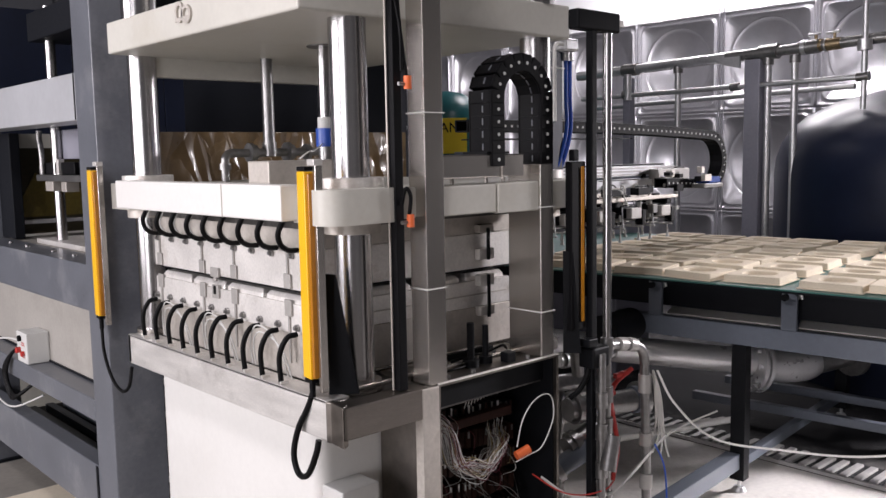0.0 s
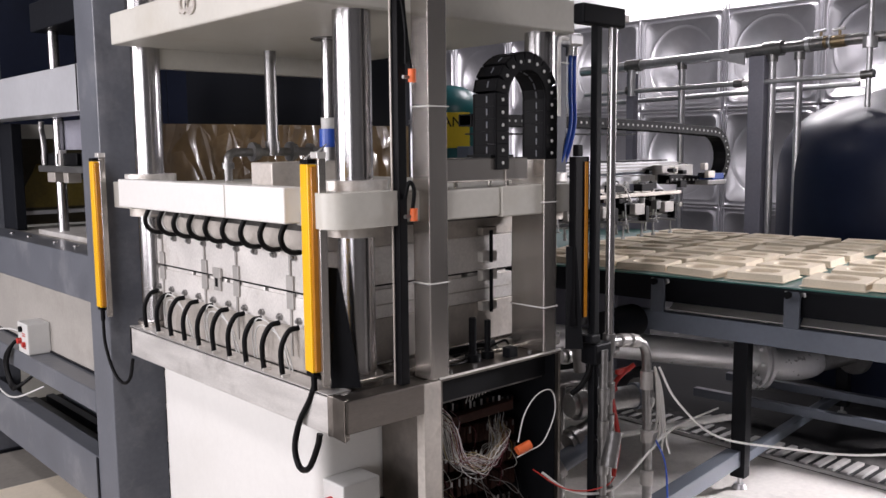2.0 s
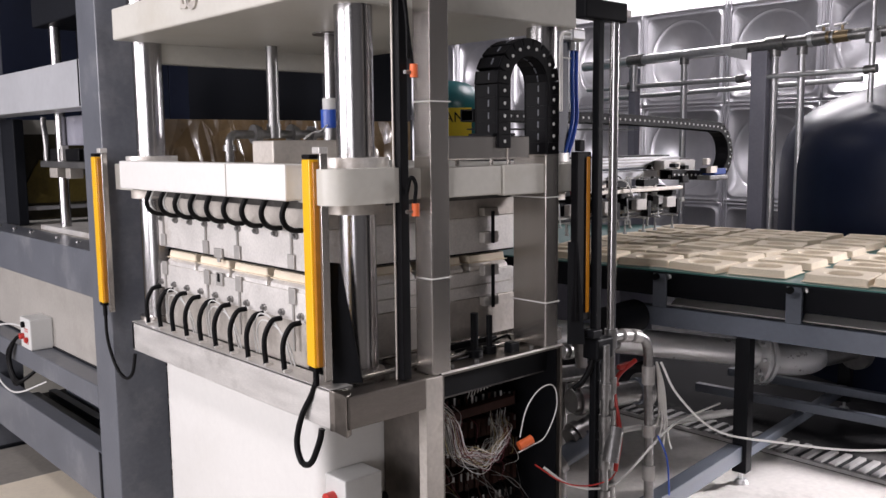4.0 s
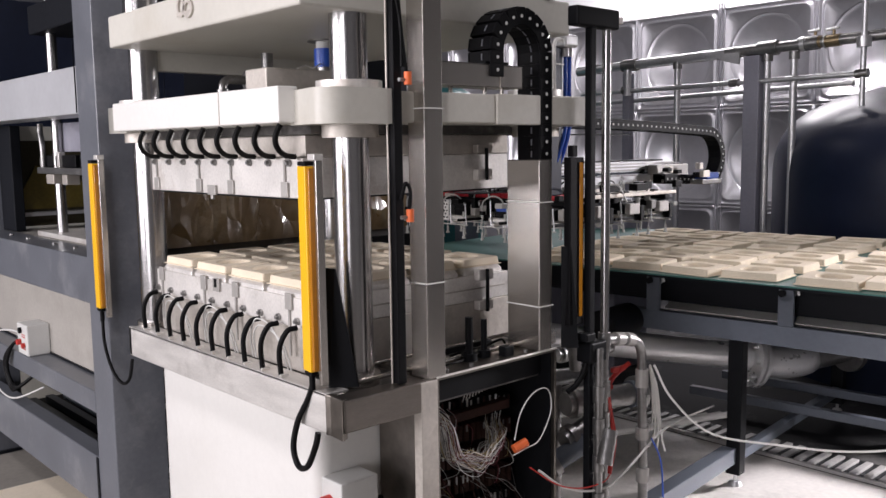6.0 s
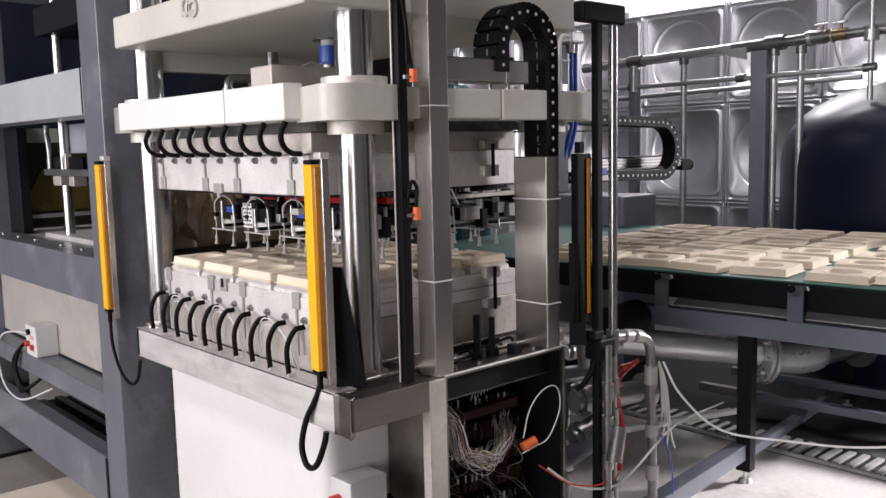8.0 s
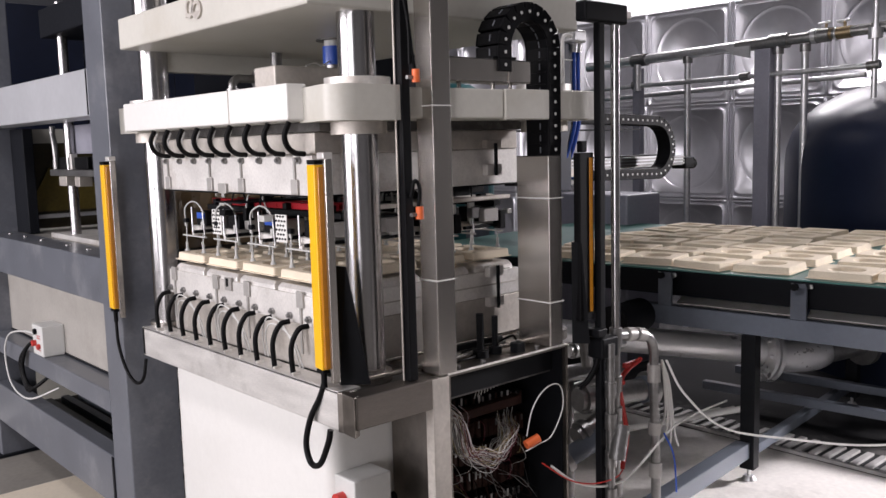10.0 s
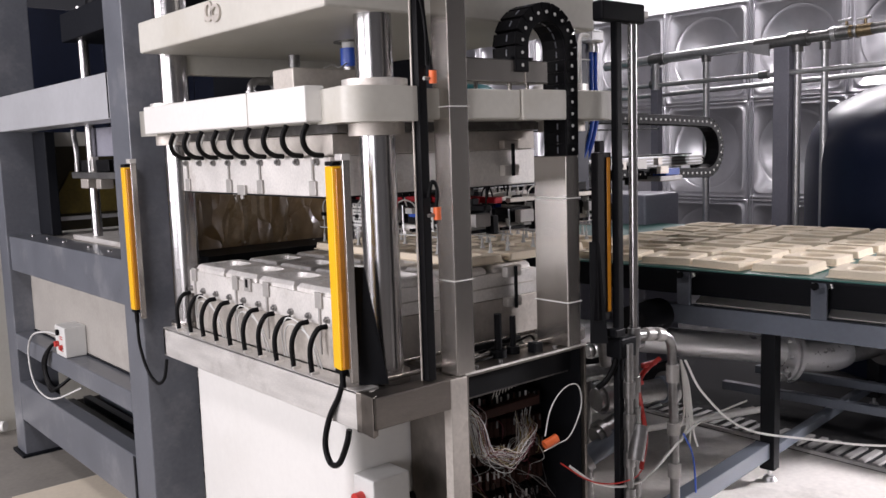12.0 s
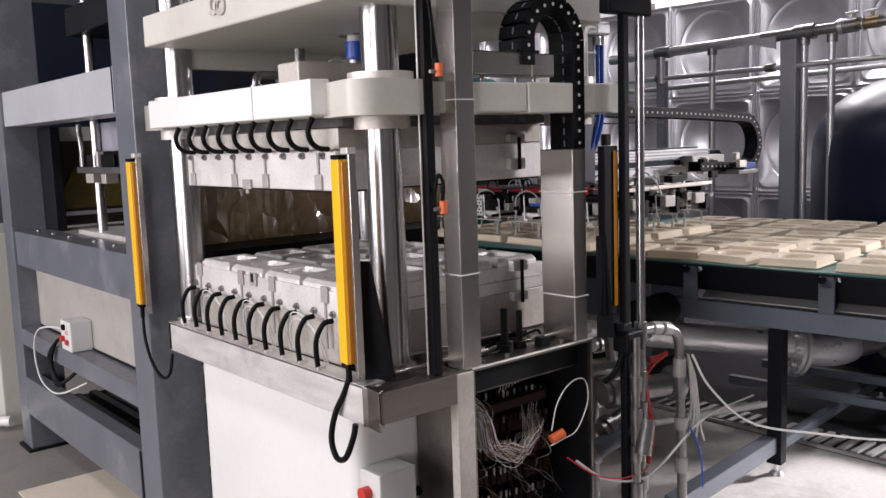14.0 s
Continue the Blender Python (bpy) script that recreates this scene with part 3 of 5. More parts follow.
part("bed_hose", tube(B(), [(0.36, 0.0, 0.995), (0.40, -0.015, 1.004), (0.45, 0.0, 1.0), (0.49, 0.03, 0.996)], 0.003, 8, 7), RUBBER, press)
for x, y in ((0.36, -0.035), (0.45, -0.04), (0.68, -0.035), (0.40, 0.085), (0.58, 0.085), (0.66, 0.085)):
    part("bed_bolt", cyl(B(), (x, y, 0.986), (x, y, 1.0), 0.008, 6), GALV_D, press)
# uprights on the bed and guide on the mould's side
for x, r, h in ((0.50, 0.011, 1.115), (0.56, 0.009, 1.10)):
    part("bed_pin", cyl(B(), (x, 0.02, BED_Z - 0.01), (x, 0.02, h), r, 12), BLACK, press)
    part("bed_pin_foot", cyl(B(), (x, 0.02, BED_Z - 0.01), (x, 0.02, BED_Z + 0.02), r * 2.2, 12), BLACK, press)
for z0, z1 in ((1.085, 1.115), (1.18, 1.215)):
    part("side_guide", box(B(), 0.70, 0.765, MY0 - 0.025, MY0 - 0.001, z0, z1, 0.003), ALU, press)
part("side_guide_rod", cyl(B(), (0.735, MY0 - 0.028, 1.08), (0.735, MY0 - 0.028, 1.215), 0.006, 10), BLACK, press)
part("mould_groove", box(B(), MX0 + 0.05, MX1 - 0.02, MY0 - 0.003, MY0 - 0.0005, 1.150, 1.154), ALU_DULL, press)

# moving platen, modelled in its raised place
platen = part("platen", box(B(), 0.03, 0.915, -0.02, 1.175, 1.668, 1.748, 0.006), CREAM, press, "cream painted moving platen")
part("front_plate", box(B(), -0.03, 0.029, 0.147, 1.183, 1.67, 1.762, 0.004), WHITE, platen, "white front plate")
part("front_plate_seam", box(B(), -0.0315, -0.0302, 0.448, 0.451, 1.672, 1.760), ALU_DULL, platen)
part("side_plate", box(B(), 0.33, 0.548, -0.045, -0.021, 1.668, 1.747, 0.004), CREAM, platen)
part("side_plate", box(B(), 0.551, 0.915, -0.05, -0.021, 1.664, 1.749, 0.004), CREAM, platen)
for i, (x, y) in enumerate(COLS):
    sx, sy = (1 if x > 0.4 else -1), (1 if y > 0.6 else -1)
    o = []
    for cx, cy, a0, r in ((0.105 if i == 0 else 0.075, 0.08, 0, 0.062), (-0.055, 0.125, 90, 0.012), (-0.055, -0.075, 180, 0.012), (0.105, -0.06, 270, 0.03)):
        o += [(x + sx * (cx + r * math.cos(radians(a0 + k * 15))), y + sy * (cy + r * math.sin(radians(a0 + k * 15)))) for k in range(7)]
    o = [(max(px, -0.014 + 0.0001 * k), min(py, 1.26 - 0.0001 * k)) for k, (px, py) in enumerate(o)]
    part("column_boss", prism(B(), o, 1.664, 1.751, smooth=True), CREAM, platen)
    part("bush", cyl(B(), (x, y, 1.749), (x, y, 1.776), 0.086, 36), ALU, platen)
    part("bush", cyl(B(), (x, y, 1.632), (x, y, 1.666), 0.074, 36), ALU_DULL, platen)
part("backing_plate", box(B(), MX0 - 0.012, MX1 + 0.02, MY0 - 0.06, MY1 + 0.02, 1.642, 1.667), OILY, platen)
part("heater_plate", box(B(), MX0 + 0.01, MX1, MY0, MY1, 1.582, 1.641, 0.003), ALU_DULL, platen, "dull aluminium heater plate")
for a, b in zip(seams, seams[1:]):
    part("upper_mould_block", box(B(), MX0, MX1, a + 0.0015, b - 0.0015, 1.472, 1.581, 0.002), ALU, platen, "milled aluminium upper mould block")
# Black strip paints the shadow line of the gap between the moulds.
part("gap_shade", box(B(), MX0 + 0.001, MX1 - 0.002, MY0 + 0.002, MY1 - 0.05, 1.4675, 1.4715), PLASTIC, platen, "black strip painting the shade of the mould gap")
UP_Y = [1.125 - 0.1035 * k for k in range(9)]
for y in UP_Y:
    e = y - 0.065
    part("hose", tube(B(), [(MX0 - 0.07, e - 0.035, 1.668), (MX0 - 0.08, e - 0.026, 1.635), (MX0 - 0.07, e - 0.02, 1.606), (MX0 - 0.04, e - 0.008, 1.588), (MX0 - 0.006, e, 1.584)], 0.0075, 10, 7), RUBBER, platen, "black braided hose")
    part("fine_hose", tube(B(), [(MX0 - 0.02, y - 0.01, 1.66), (MX0 - 0.035, y - 0.015, 1.62), (MX0 - 0.02, y - 0.03, 1.585)], 0.003, 8, 6), BOX_GREY, platen)
    shared("bolt", bolt_mesh, platen, Matrix.Translation((MX0, y - 0.03, 1.567)))
for y in seams[1:-1]:
    part("clamp", box(B(), MX0 - 0.007, MX0 - 0.0005, y - 0.017, y + 0.017, 1.474, 1.515, 0.002), CLAMP, platen)
    part("clamp_rod", box(B(), MX0 - 0.005, MX0 - 0.0005, y - 0.004, y + 0.004, 1.516, 1.575), CLAMP, platen)
part("guide_key", box(B(), MX0 - 0.009, MX0 - 0.0005, 0.675, 0.725, 1.468, 1.498, 0.002), CLAMP, platen)
part("guide_key", box(B(), MX0 - 0.008, MX0 - 0.0005, 0.692, 0.708, 1.455, 1.469, 0.002), CLAMP, platen)
part("side_guide", box(B(), 0.70, 0.765, MY0 - 0.025, MY0 - 0.001, 1.50, 1.535, 0.003), ALU, platen)
part("side_guide_rod", cyl(B(), (0.735, MY0 - 0.028, 1.5), (0.735, MY0 - 0.028, 1.60), 0.006, 10), BLACK, platen)
part("side_guide", box(B(), 0.70, 0.765, MY0 - 0.025, MY0 - 0.001, 1.585, 1.61, 0.003), ALU_DULL, platen)
# on top of the platen
part("block", box(B(), 0.035, 0.33, 0.305, 0.415, 1.749, 1.822, 0.004), ALU_DULL, platen, "aluminium manifold block")
part("tie_bar", box(B(), 0.33, 0.66, -0.045, 0.03, 1.765, 1.829, 0.004), STEEL, platen, "stainless cable tie bar")
part("tie_bar_seam", box(B(), 0.565, 0.569, -0.047, 0.032, 1.764, 1.830), ALU_DULL, platen)
for x in (0.42, 0.55, 0.62):
    part("standoff", cyl(B(), (x, 0.0, 1.747), (x, 0.0, 1.766), 0.006, 8), STEEL, platen)
motor = part("valve_motor", cyl(B(), (0.43, 0.6, 1.862), (0.43, 0.6, 1.92), 0.033, 20), BLUE, platen, "blue valve motor")
part("valve_cap", cyl(B(), (0.43, 0.6, 1.9205), (0.43, 0.6, 1.955), 0.027, 16), BOX_GREY, motor)
part("valve_body", cyl(B(), (0.43, 0.6, 1.749), (0.43, 0.6, 1.8615), 0.026, 16), GALV_D, platen)
part("ram", cyl(B(), (0.43, 0.6, 1.9555), (0.43, 0.6, 2.3), 0.02, 20), CHROME, platen, "bare steel ram")
part("ram", cyl(B(), (0.46, 0.585, 1.749), (0.46, 0.585, 2.3), 0.022, 20), CHROME, platen, "bare steel ram")
part("hanger_rod", cyl(B(), (0.48, 1.03, 1.86), (0.48, 1.03, 2.25), 0.021, 20), GALV_D, platen, "grey steel hanger rod")
part("steam_pipe", tube(B(), [(0.30, 1.03, 1.749), (0.30, 1.03, 1.80), (0.302, 1.03, 1.83), (0.322, 1.03, 1.846), (0.36, 1.03, 1.847), (0.6, 1.03, 1.848), (0.9, 1.03, 1.85)], 0.015, 12, 8), GALV_D, platen, "dull galvanised steam pipe")
part("tee", cyl(B(), (0.48, 1.03, 1.835), (0.48, 1.03, 1.885), 0.026, 16), GALV_D, platen)
for x, q in ((0.40, 0.034), (0.415, 0.028), (0.555, 0.036), (0.57, 0.028), (0.64, 0.03), (0.82, 0.036), (0.86, 0.04)):
    part("pipe_socket", cyl(B(), (x - 0.007, 1.03, 1.848), (x + 0.007, 1.03, 1.848), q, 16), GALV_D, platen)
part("pipe_socket", cyl(B(), (0.30, 1.03, 1.79), (0.30, 1.03, 1.812), 0.021, 16), GALV_D, platen)
part("wire_line", tube(B(), [(0.15, 0.33, 1.826), (0.24, 0.42, 1.845), (0.33, 0.52, 1.85), (0.4, 0.58, 1.87)], 0.0025, 6, 6), WIRE, platen)

part("ram_hole", cyl(B(), (0.44, 0.6, 1.9415), (0.44, 0.6, 1.938), 0.062, 24), OILY, press, "dark oily ring round the ram")
for x in (1.262, 1.285):
    part("blue_hose", tube(B(), [(x - 0.05, 0.31, 1.52), (x - 0.02, 0.30, 1.60), (x + 0.004, 0.30, 1.68), (x, 0.30, 1.78), (x, 0.30, 1.915)], 0.0075, 10), BLUE, press, "blue air hose")
    part("hose_nut", cyl(B(), (x, 0.30, 1.915), (x, 0.30, 1.945), 0.013, 12), GALV, press)
part("cable_duct", box(B(), 1.175, 1.245, 0.30, 0.36, 1.42, 1.945, 0.004), NAVY, press, "dark navy upright cable duct")
part("air_pipe", tube(B(), [(1.165, 0.27, 1.70), (1.165, 0.27, 1.92), (1.168, 0.27, 1.955), (1.19, 0.275, 1.968), (1.255, 0.29, 1.968)], 0.007, 10, 6), WIRE, press, "white air pipe")
part("air_valve", box(B(), 1.225, 1.30, 0.27, 0.33, 1.946, 1.99, 0.008), GALV, press, "bare metal air valve")
part("duct_clip", box(B(), 1.17, 1.25, 0.295, 0.299, 1.885, 1.889), WIRE, press)
# pole and pipes at the far corner of the press
stand = thing("pipe_stand", "steel pole and black channel carrying air pipes", "stand")
part("channel", box(B(), 0.885, 0.91, -0.112, -0.088, SLAB_Z - 0.2, 1.95, 0.003), BLACK, stand, "black steel channel")
part("pole", cyl(B(), (0.975, -0.1, 0.98), (0.975, -0.1, 1.95), 0.014, 20), CHROME, stand, "bare steel pole")
part("head_bracket", box(B(), 0.812, 1.012, -0.12, -0.08, 1.945, 2.003, 0.006), BLACK, stand)
part("head_plug", box(B(), 1.013, 1.036, -0.115, -0.09, 1.965, 1.985, 0.002), ALU, stand)
part("clamp_block", box(B(), 0.872, 0.95, -0.13, -0.07, 0.935, 1.0, 0.006), BLACK, stand)
part("clamp_block", box(B(), 0.855, 0.90, -0.125, -0.08, 1.005, 1.03, 0.004), BLACK, stand)
part("tee", cyl(B(), (0.975, -0.1, 0.955), (0.975, -0.1, 1.015), 0.02, 18), GALV_D, stand)
for x, y, r in ((0.975, -0.1, 0.014), (0.91, -0.13, 0.013)):
    part("lower_pipe", cyl(B(), (x, y, 0.0), (x, y, 0.98), r, 16), GALV_D, stand, "dark steel air pipe")
    for z in (0.50, 0.62, 0.74, 0.84):
        part("pipe_socket", cyl(B(), (x, y, z - 0.03), (x, y, z + 0.02), r * 1.45, 16), GALV_D, stand)
part("regulator", cyl(B(), (0.94, -0.15, 0.72), (0.90, -0.16, 0.62), 0.025, 18), GALV_D, stand)
part("elbow_pipe", tube(B(), [(0.985, -0.1, 0.99), (1.03, -0.1, 0.985), (1.09, -0.1, 0.975), (1.15, -0.1, 0.955), (1.175, -0.1, 0.91), (1.18, -0.1, 0.80), (1.19, -0.1, 0.55), (1.2, -0.1, 0.0)], 0.016, 14, 8), GALV_D, stand, "galvanised elbow pipe")
for p, q in (((1.03, -0.1, 0.985), (1.065, -0.1, 0.98)), ((1.085, -0.1, 0.977), (1.12, -0.1, 0.968)), ((1.18, -0.1, 0.86), (1.18, -0.1, 0.8)), ((1.185, -0.1, 0.66), (1.187, -0.1, 0.62)), ((1.19, -0.1, 0.52), (1.19, -0.1, 0.47))):
    part("pipe_socket", cyl(B(), p, q, 0.022, 16), CLAMP, stand)
part("red_hose", tube(B(), [(1.15, -0.07, 0.88), (1.09, -0.05, 0.84), (1.05, -0.06, 0.80), (1.09, -0.04, 0.72), (1.1, -0.05, 0.62), (1.06, -0.06, 0.52)], 0.008, 8), RED_PAINT, stand, "red air hose")
part("black_hose", tube(B(), [(0.9, -0.09, 0.99), (0.88, -0.1, 0.92), (0.85, -0.09, 0.87), (0.82, -0.08, 0.85)], 0.009, 8), RUBBER, stand)
part("red_handle", box(B(), 1.08, 1.15, -0.06, -0.045, 0.855, 0.872, 0.003), RED_PAINT, stand)
# ---- grey frame press standing behind ----
frame_press = thing("frame_press", "dark grey steel frame press with silver beams", "press")
part("post", box(B(), 0.0, 0.2, 1.40, 1.58, 0.0, 3.0, 0.004), GREY, frame_press, "grey painted frame post")
part("post", box(B(), 0.0, 0.2, 3.2, 3.36, 0.0, 3.0, 0.004), GREY, frame_press)
# Rear posts and inner parts carry their shade in a near-black grey.
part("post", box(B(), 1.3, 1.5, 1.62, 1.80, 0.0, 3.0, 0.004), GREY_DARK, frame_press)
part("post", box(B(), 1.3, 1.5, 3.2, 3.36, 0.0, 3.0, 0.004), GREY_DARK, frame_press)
part("upper_beam", box(B(), 0.012, 0.16, 1.581, 3.199, 1.742, 1.918, 0.004), SILVER, frame_press, "silver painted upper beam")
part("upper_beam_seam", box(B(), 0.008, 0.0115, 1.615, 1.62, 1.745, 1.915), GREY_DARK, frame_press)
part("middle_beam", box(B(), 0.012, 0.16, 1.581, 3.199, 1.02, 1.20, 0.004), GREY, frame_press)
part("bed_table", box(B(), 0.165, 1.3, 1.6, 3.19, 1.08, 1.195, 0.004), GREY_PLATE, frame_press)
part("panel", box(B(), 0.10, 0.115, 1.581, 3.199, 0.66, 1.019), GREY_PLATE, frame_press, "worn grey side panel")
part("shelf_beam", box(B(), 0.0, 0.3, 1.581, 3.199, 0.595, 0.682, 0.004), GREY, frame_press)
part("lower_beam", box(B(), 0.0, 0.075, 1.581, 3.199, 0.21, 0.418, 0.004), GREY, frame_press)
part("lower_beam_end", box(B(), -0.004, -0.0005, 1.583, 1.60, 0.212, 0.416), GREY_DARK, frame_press)
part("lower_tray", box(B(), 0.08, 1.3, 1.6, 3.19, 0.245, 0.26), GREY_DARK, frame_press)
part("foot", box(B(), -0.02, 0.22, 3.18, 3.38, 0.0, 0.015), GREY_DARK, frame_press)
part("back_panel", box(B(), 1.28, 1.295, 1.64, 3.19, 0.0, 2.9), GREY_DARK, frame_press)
part("brown_panel", box(B(), 0.17, 1.27, 3.15, 3.165, 1.21, 1.66), OLIVE, frame_press, "brown film covered panel")
part("pale_strip", box(B(), 0.17, 1.27, 3.14, 3.165, 1.661, 1.735), CREAM, frame_press)
# Ochre wedge paints the yellowish reflection seen in the brown panel.
bm = B()
rings(bm, [[(0.2, y, 1.30), (0.62, y, 1.30), (0.62, y, 1.42), (0.33, y, 1.53)] for y in (3.135, 3.148)], smooth=False)
part("ochre_reflection", bm, OCHRE, frame_press, "ochre wedge painting a reflection in the brown panel")
part("panel_ledge", box(B(), 0.17, 1.2, 3.10, 3.149, 1.265, 1.285), SILVER, frame_press)
part("inner_platen", box(B(), 0.2, 0.9, 1.7, 2.71, 1.498, 1.528, 0.004), GALV_D, frame_press)
for y0, y1 in ((2.25, 2.42), (2.47, 2.64), (1.9, 2.2)):
    part("inner_block", box(B(), 0.22, 0.5, y0, y1, 1.529, 1.585, 0.004), PLASTIC, frame_press)
part("clamp_post", box(B(), 0.21, 0.24, 2.43, 2.46, 1.529, 1.60, 0.003), ALU, frame_press)
part("clamp_post", box(B(), 0.21, 0.24, 2.65, 2.69, 1.529, 1.575, 0.003), ALU, frame_press)
part("inner_plate", box(B(), 0.19, 0.9, 1.70, 2.73, 1.196, 1.22, 0.003), ALU, frame_press)
for x, y in ((0.24, 2.52), (0.24, 1.86), (0.8, 2.52), (0.8, 1.86)):
    part("inner_column", cyl(B(), (x, y, 1.2), (x, y, 2.3 if x < 0.5 and y > 2 else 1.66), 0.024, 20), CHROME, frame_press, "chrome inner guide column")
part("upper_block", box(B(), 0.18, 0.9, 1.7, 2.64, 2.145, 2.275, 0.006), GREY_DARK, frame_press)
part("hydraulic_cap", cyl(B(), (0.32, 2.5, 2.275), (0.32, 2.5, 2.40), 0.06, 20), PLASTIC, frame_press)
sbox = part("switch_box", box(B(), 0.0, 0.1, 2.28, 2.42, 0.743, 0.885, 0.006), BOX_GREY, frame_press, "grey switch box with red knobs")
part("knob", cyl(B(), (-0.001, 2.375, 0.80), (-0.018, 2.375, 0.80), 0.014, 16), RED_PAINT, sbox, "red knob")
part("knob", cyl(B(), (-0.001, 2.32, 0.79), (-0.014, 2.32, 0.79), 0.012, 12), RED_PAINT, sbox)
part("knob", cyl(B(), (-0.001, 2.36, 0.855), (-0.012, 2.36, 0.855), 0.014, 12), PLASTIC, sbox)
sbox.location = (0.0, 0.085, -0.06)
for z in (0.835, 0.825, 0.77):
    part("caption_bar", box(B(), -0.0025, -0.0005, 2.31, 2.35, z, z + 0.004), RED_PAINT, sbox)
for k in range(3):
    part("box_cable", tube(B(), [(0.02, 2.421, 0.80), (-0.01, 2.47, 0.77), (-0.025, 2.52 + 0.02 * k, 0.68), (-0.02, 2.50, 0.60 - 0.02 * k), (-0.01, 2.42, 0.58), (0.05, 2.36, 0.64)], 0.008, 8), RUBBER, sbox)
part("box_cable", tube(B(), [(0.02, 2.421, 0.83), (-0.01, 2.52, 0.835), (-0.03, 2.68, 0.80), (-0.03, 2.78, 0.70), (-0.03, 2.74, 0.57), (-0.03, 2.60, 0.52), (-0.02, 2.42, 0.53), (0.05, 2.25, 0.60)], 0.0045, 8), BOX_GREY, sbox)
for k in range(14):
    rr = random.Random(k)
    cy, cz, r = 1.78 + rr.uniform(-0.02, 0.03), 0.37 + rr.uniform(-0.01, 0.02), rr.uniform(0.05, 0.09)
    pts = [(0.17 + rr.uniform(-0.04, 0.04) + 0.02 * math.sin(2 * a), cy + 1.25 * r * math.cos(a), cz + 0.85 * r * math.sin(a)) for a in [rr.random() + q * math.tau / 10 for q in range(11)]]
    part("coiled_cable", tube(B(), pts, 0.007, 7, 5), rr.choice([RUBBER, RUBBER, PLASTIC, GALV_D, BOX_GREY]), frame_press, "coil of cable")
for k in range(5):
    part("lower_slat", box(B(), 0.11 + k * 0.09, 0.15 + k * 0.09, 1.65, 3.1, 0.2605, 0.295), RAIL, frame_press)
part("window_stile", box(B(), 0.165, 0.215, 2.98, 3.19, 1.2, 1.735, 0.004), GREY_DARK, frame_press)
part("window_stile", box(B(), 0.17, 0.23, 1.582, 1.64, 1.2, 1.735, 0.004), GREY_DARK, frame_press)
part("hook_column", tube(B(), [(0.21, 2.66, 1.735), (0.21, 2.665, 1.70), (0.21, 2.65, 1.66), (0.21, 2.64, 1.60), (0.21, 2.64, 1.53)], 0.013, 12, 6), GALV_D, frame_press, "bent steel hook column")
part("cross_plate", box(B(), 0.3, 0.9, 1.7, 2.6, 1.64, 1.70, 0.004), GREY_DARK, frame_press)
part("cross_plate", box(B(), 0.26, 0.3, 1.7, 2.6, 1.60, 1.735, 0.004), UPRIGHT, frame_press)
part("cleat", box(B(), 0.195, 0.255, 2.47, 2.57, 1.452, 1.497, 0.003), ALU_DULL, frame_press)
part("cleat", box(B(), 0.195, 0.255, 2.30, 2.36, 1.452, 1.497, 0.003), ALU_DULL, frame_press)
for y in (1.72, 1.95, 2.2, 2.55, 2.8, 3.05):
    part("beam_bolt", cyl(B(), (0.09, y, 1.2), (0.09, y, 1.208), 0.011, 6), GALV_D, frame_press)
for y in (1.68, 2.05, 2.9, 3.1):
    part("panel_screw", cyl(B(), (0.0995, y, 0.99), (0.094, y, 0.99), 0.006, 8), GALV_D, frame_press)
part("panel_edge", box(B(), 0.093, 0.0995, 1.6, 3.19, 0.684, 0.692), GREY_DARK, frame_press)
for k in range(5):
    part("side_bolt", cyl(B(), (0.2005, 1.43, 0.22 + k * 0.13), (0.222, 1.43, 0.22 + k * 0.13), 0.012, 8), GALV, frame_press)
# wrapped board between the presses
solid("wrapped_board", box(B(), 0.3, 1.6, 1.6, 1.612, 0.9, 1.70, 0.002), FILM, "glossy brown film wrapped board behind the mould", "board")
solid("board_shelf", box(B(), 0.25, 1.6, 1.35, 1.598, 1.05, 1.205, 0.004), BLACK, "black steel shelf under the wrapped board", "shelf")
screen = thing("dark_screen", "dark navy machine enclosure wall of sheet panels", "enclosure")
for k in range(5):
    part("panel", box(B(), 0.25 + k * 0.59, 0.834 + k * 0.59, 3.9, 3.95, 0.0, 2.5, 0.004), NAVY, screen)
    part("panel_seam", box(B(), 0.834 + k * 0.59, 0.84 + k * 0.59, 3.91, 3.94, 0.0, 2.5), BLACK, screen)
solid("cardboard_sheet", box(B(), -0.22, 0.36, 1.75, 2.63, 0.001, 0.007), CARD, "flattened cardboard sheet lying on the floor", "cardboard")
solid("pale_cabinet", box(B(), 0.0, 0.9, 3.75, 4.6, 0.0, 1.15, 0.01), CREAM, "pale painted cabinet beside the grey frame", "cabinet")
solid("floor_pipe", tube(B(), [(0.0, 3.6, 0.08), (-0.3, 3.9, 0.08), (-0.8, 4.4, 0.08), (-1.4, 4.7, 0.08)], 0.03, 12), WHITE, "white plastic pipe along the floor", "pipe")
# teal tank with a sign
tank = thing("teal_tank", "teal painted pressure tank with a yellow sign", "tank")
T0 = Vector((3.22, 3.06, 0.0))
prof = [(0.27, SLAB_Z), (0.27, 1.78), (0.262, 1.86), (0.235, 1.93), (0.18, 1.99), (0.11, 2.03), (0.03, 2.045)]
bm = rings(B(), [[T0 + Vector((r * math.cos(k * math.tau / 40), r * math.sin(k * math.tau / 40), z)) for k in range(40)] for r, z in prof])
part("shell", bm, TEAL, tank)
a = radians(232)
sign_bm = box(B(), -0.12, 0.12, -0.003, 0.0, -0.15, 0.10, 0.001)
sign = part("sign", sign_bm, SIGN, tank, "yellow sign with black letters")
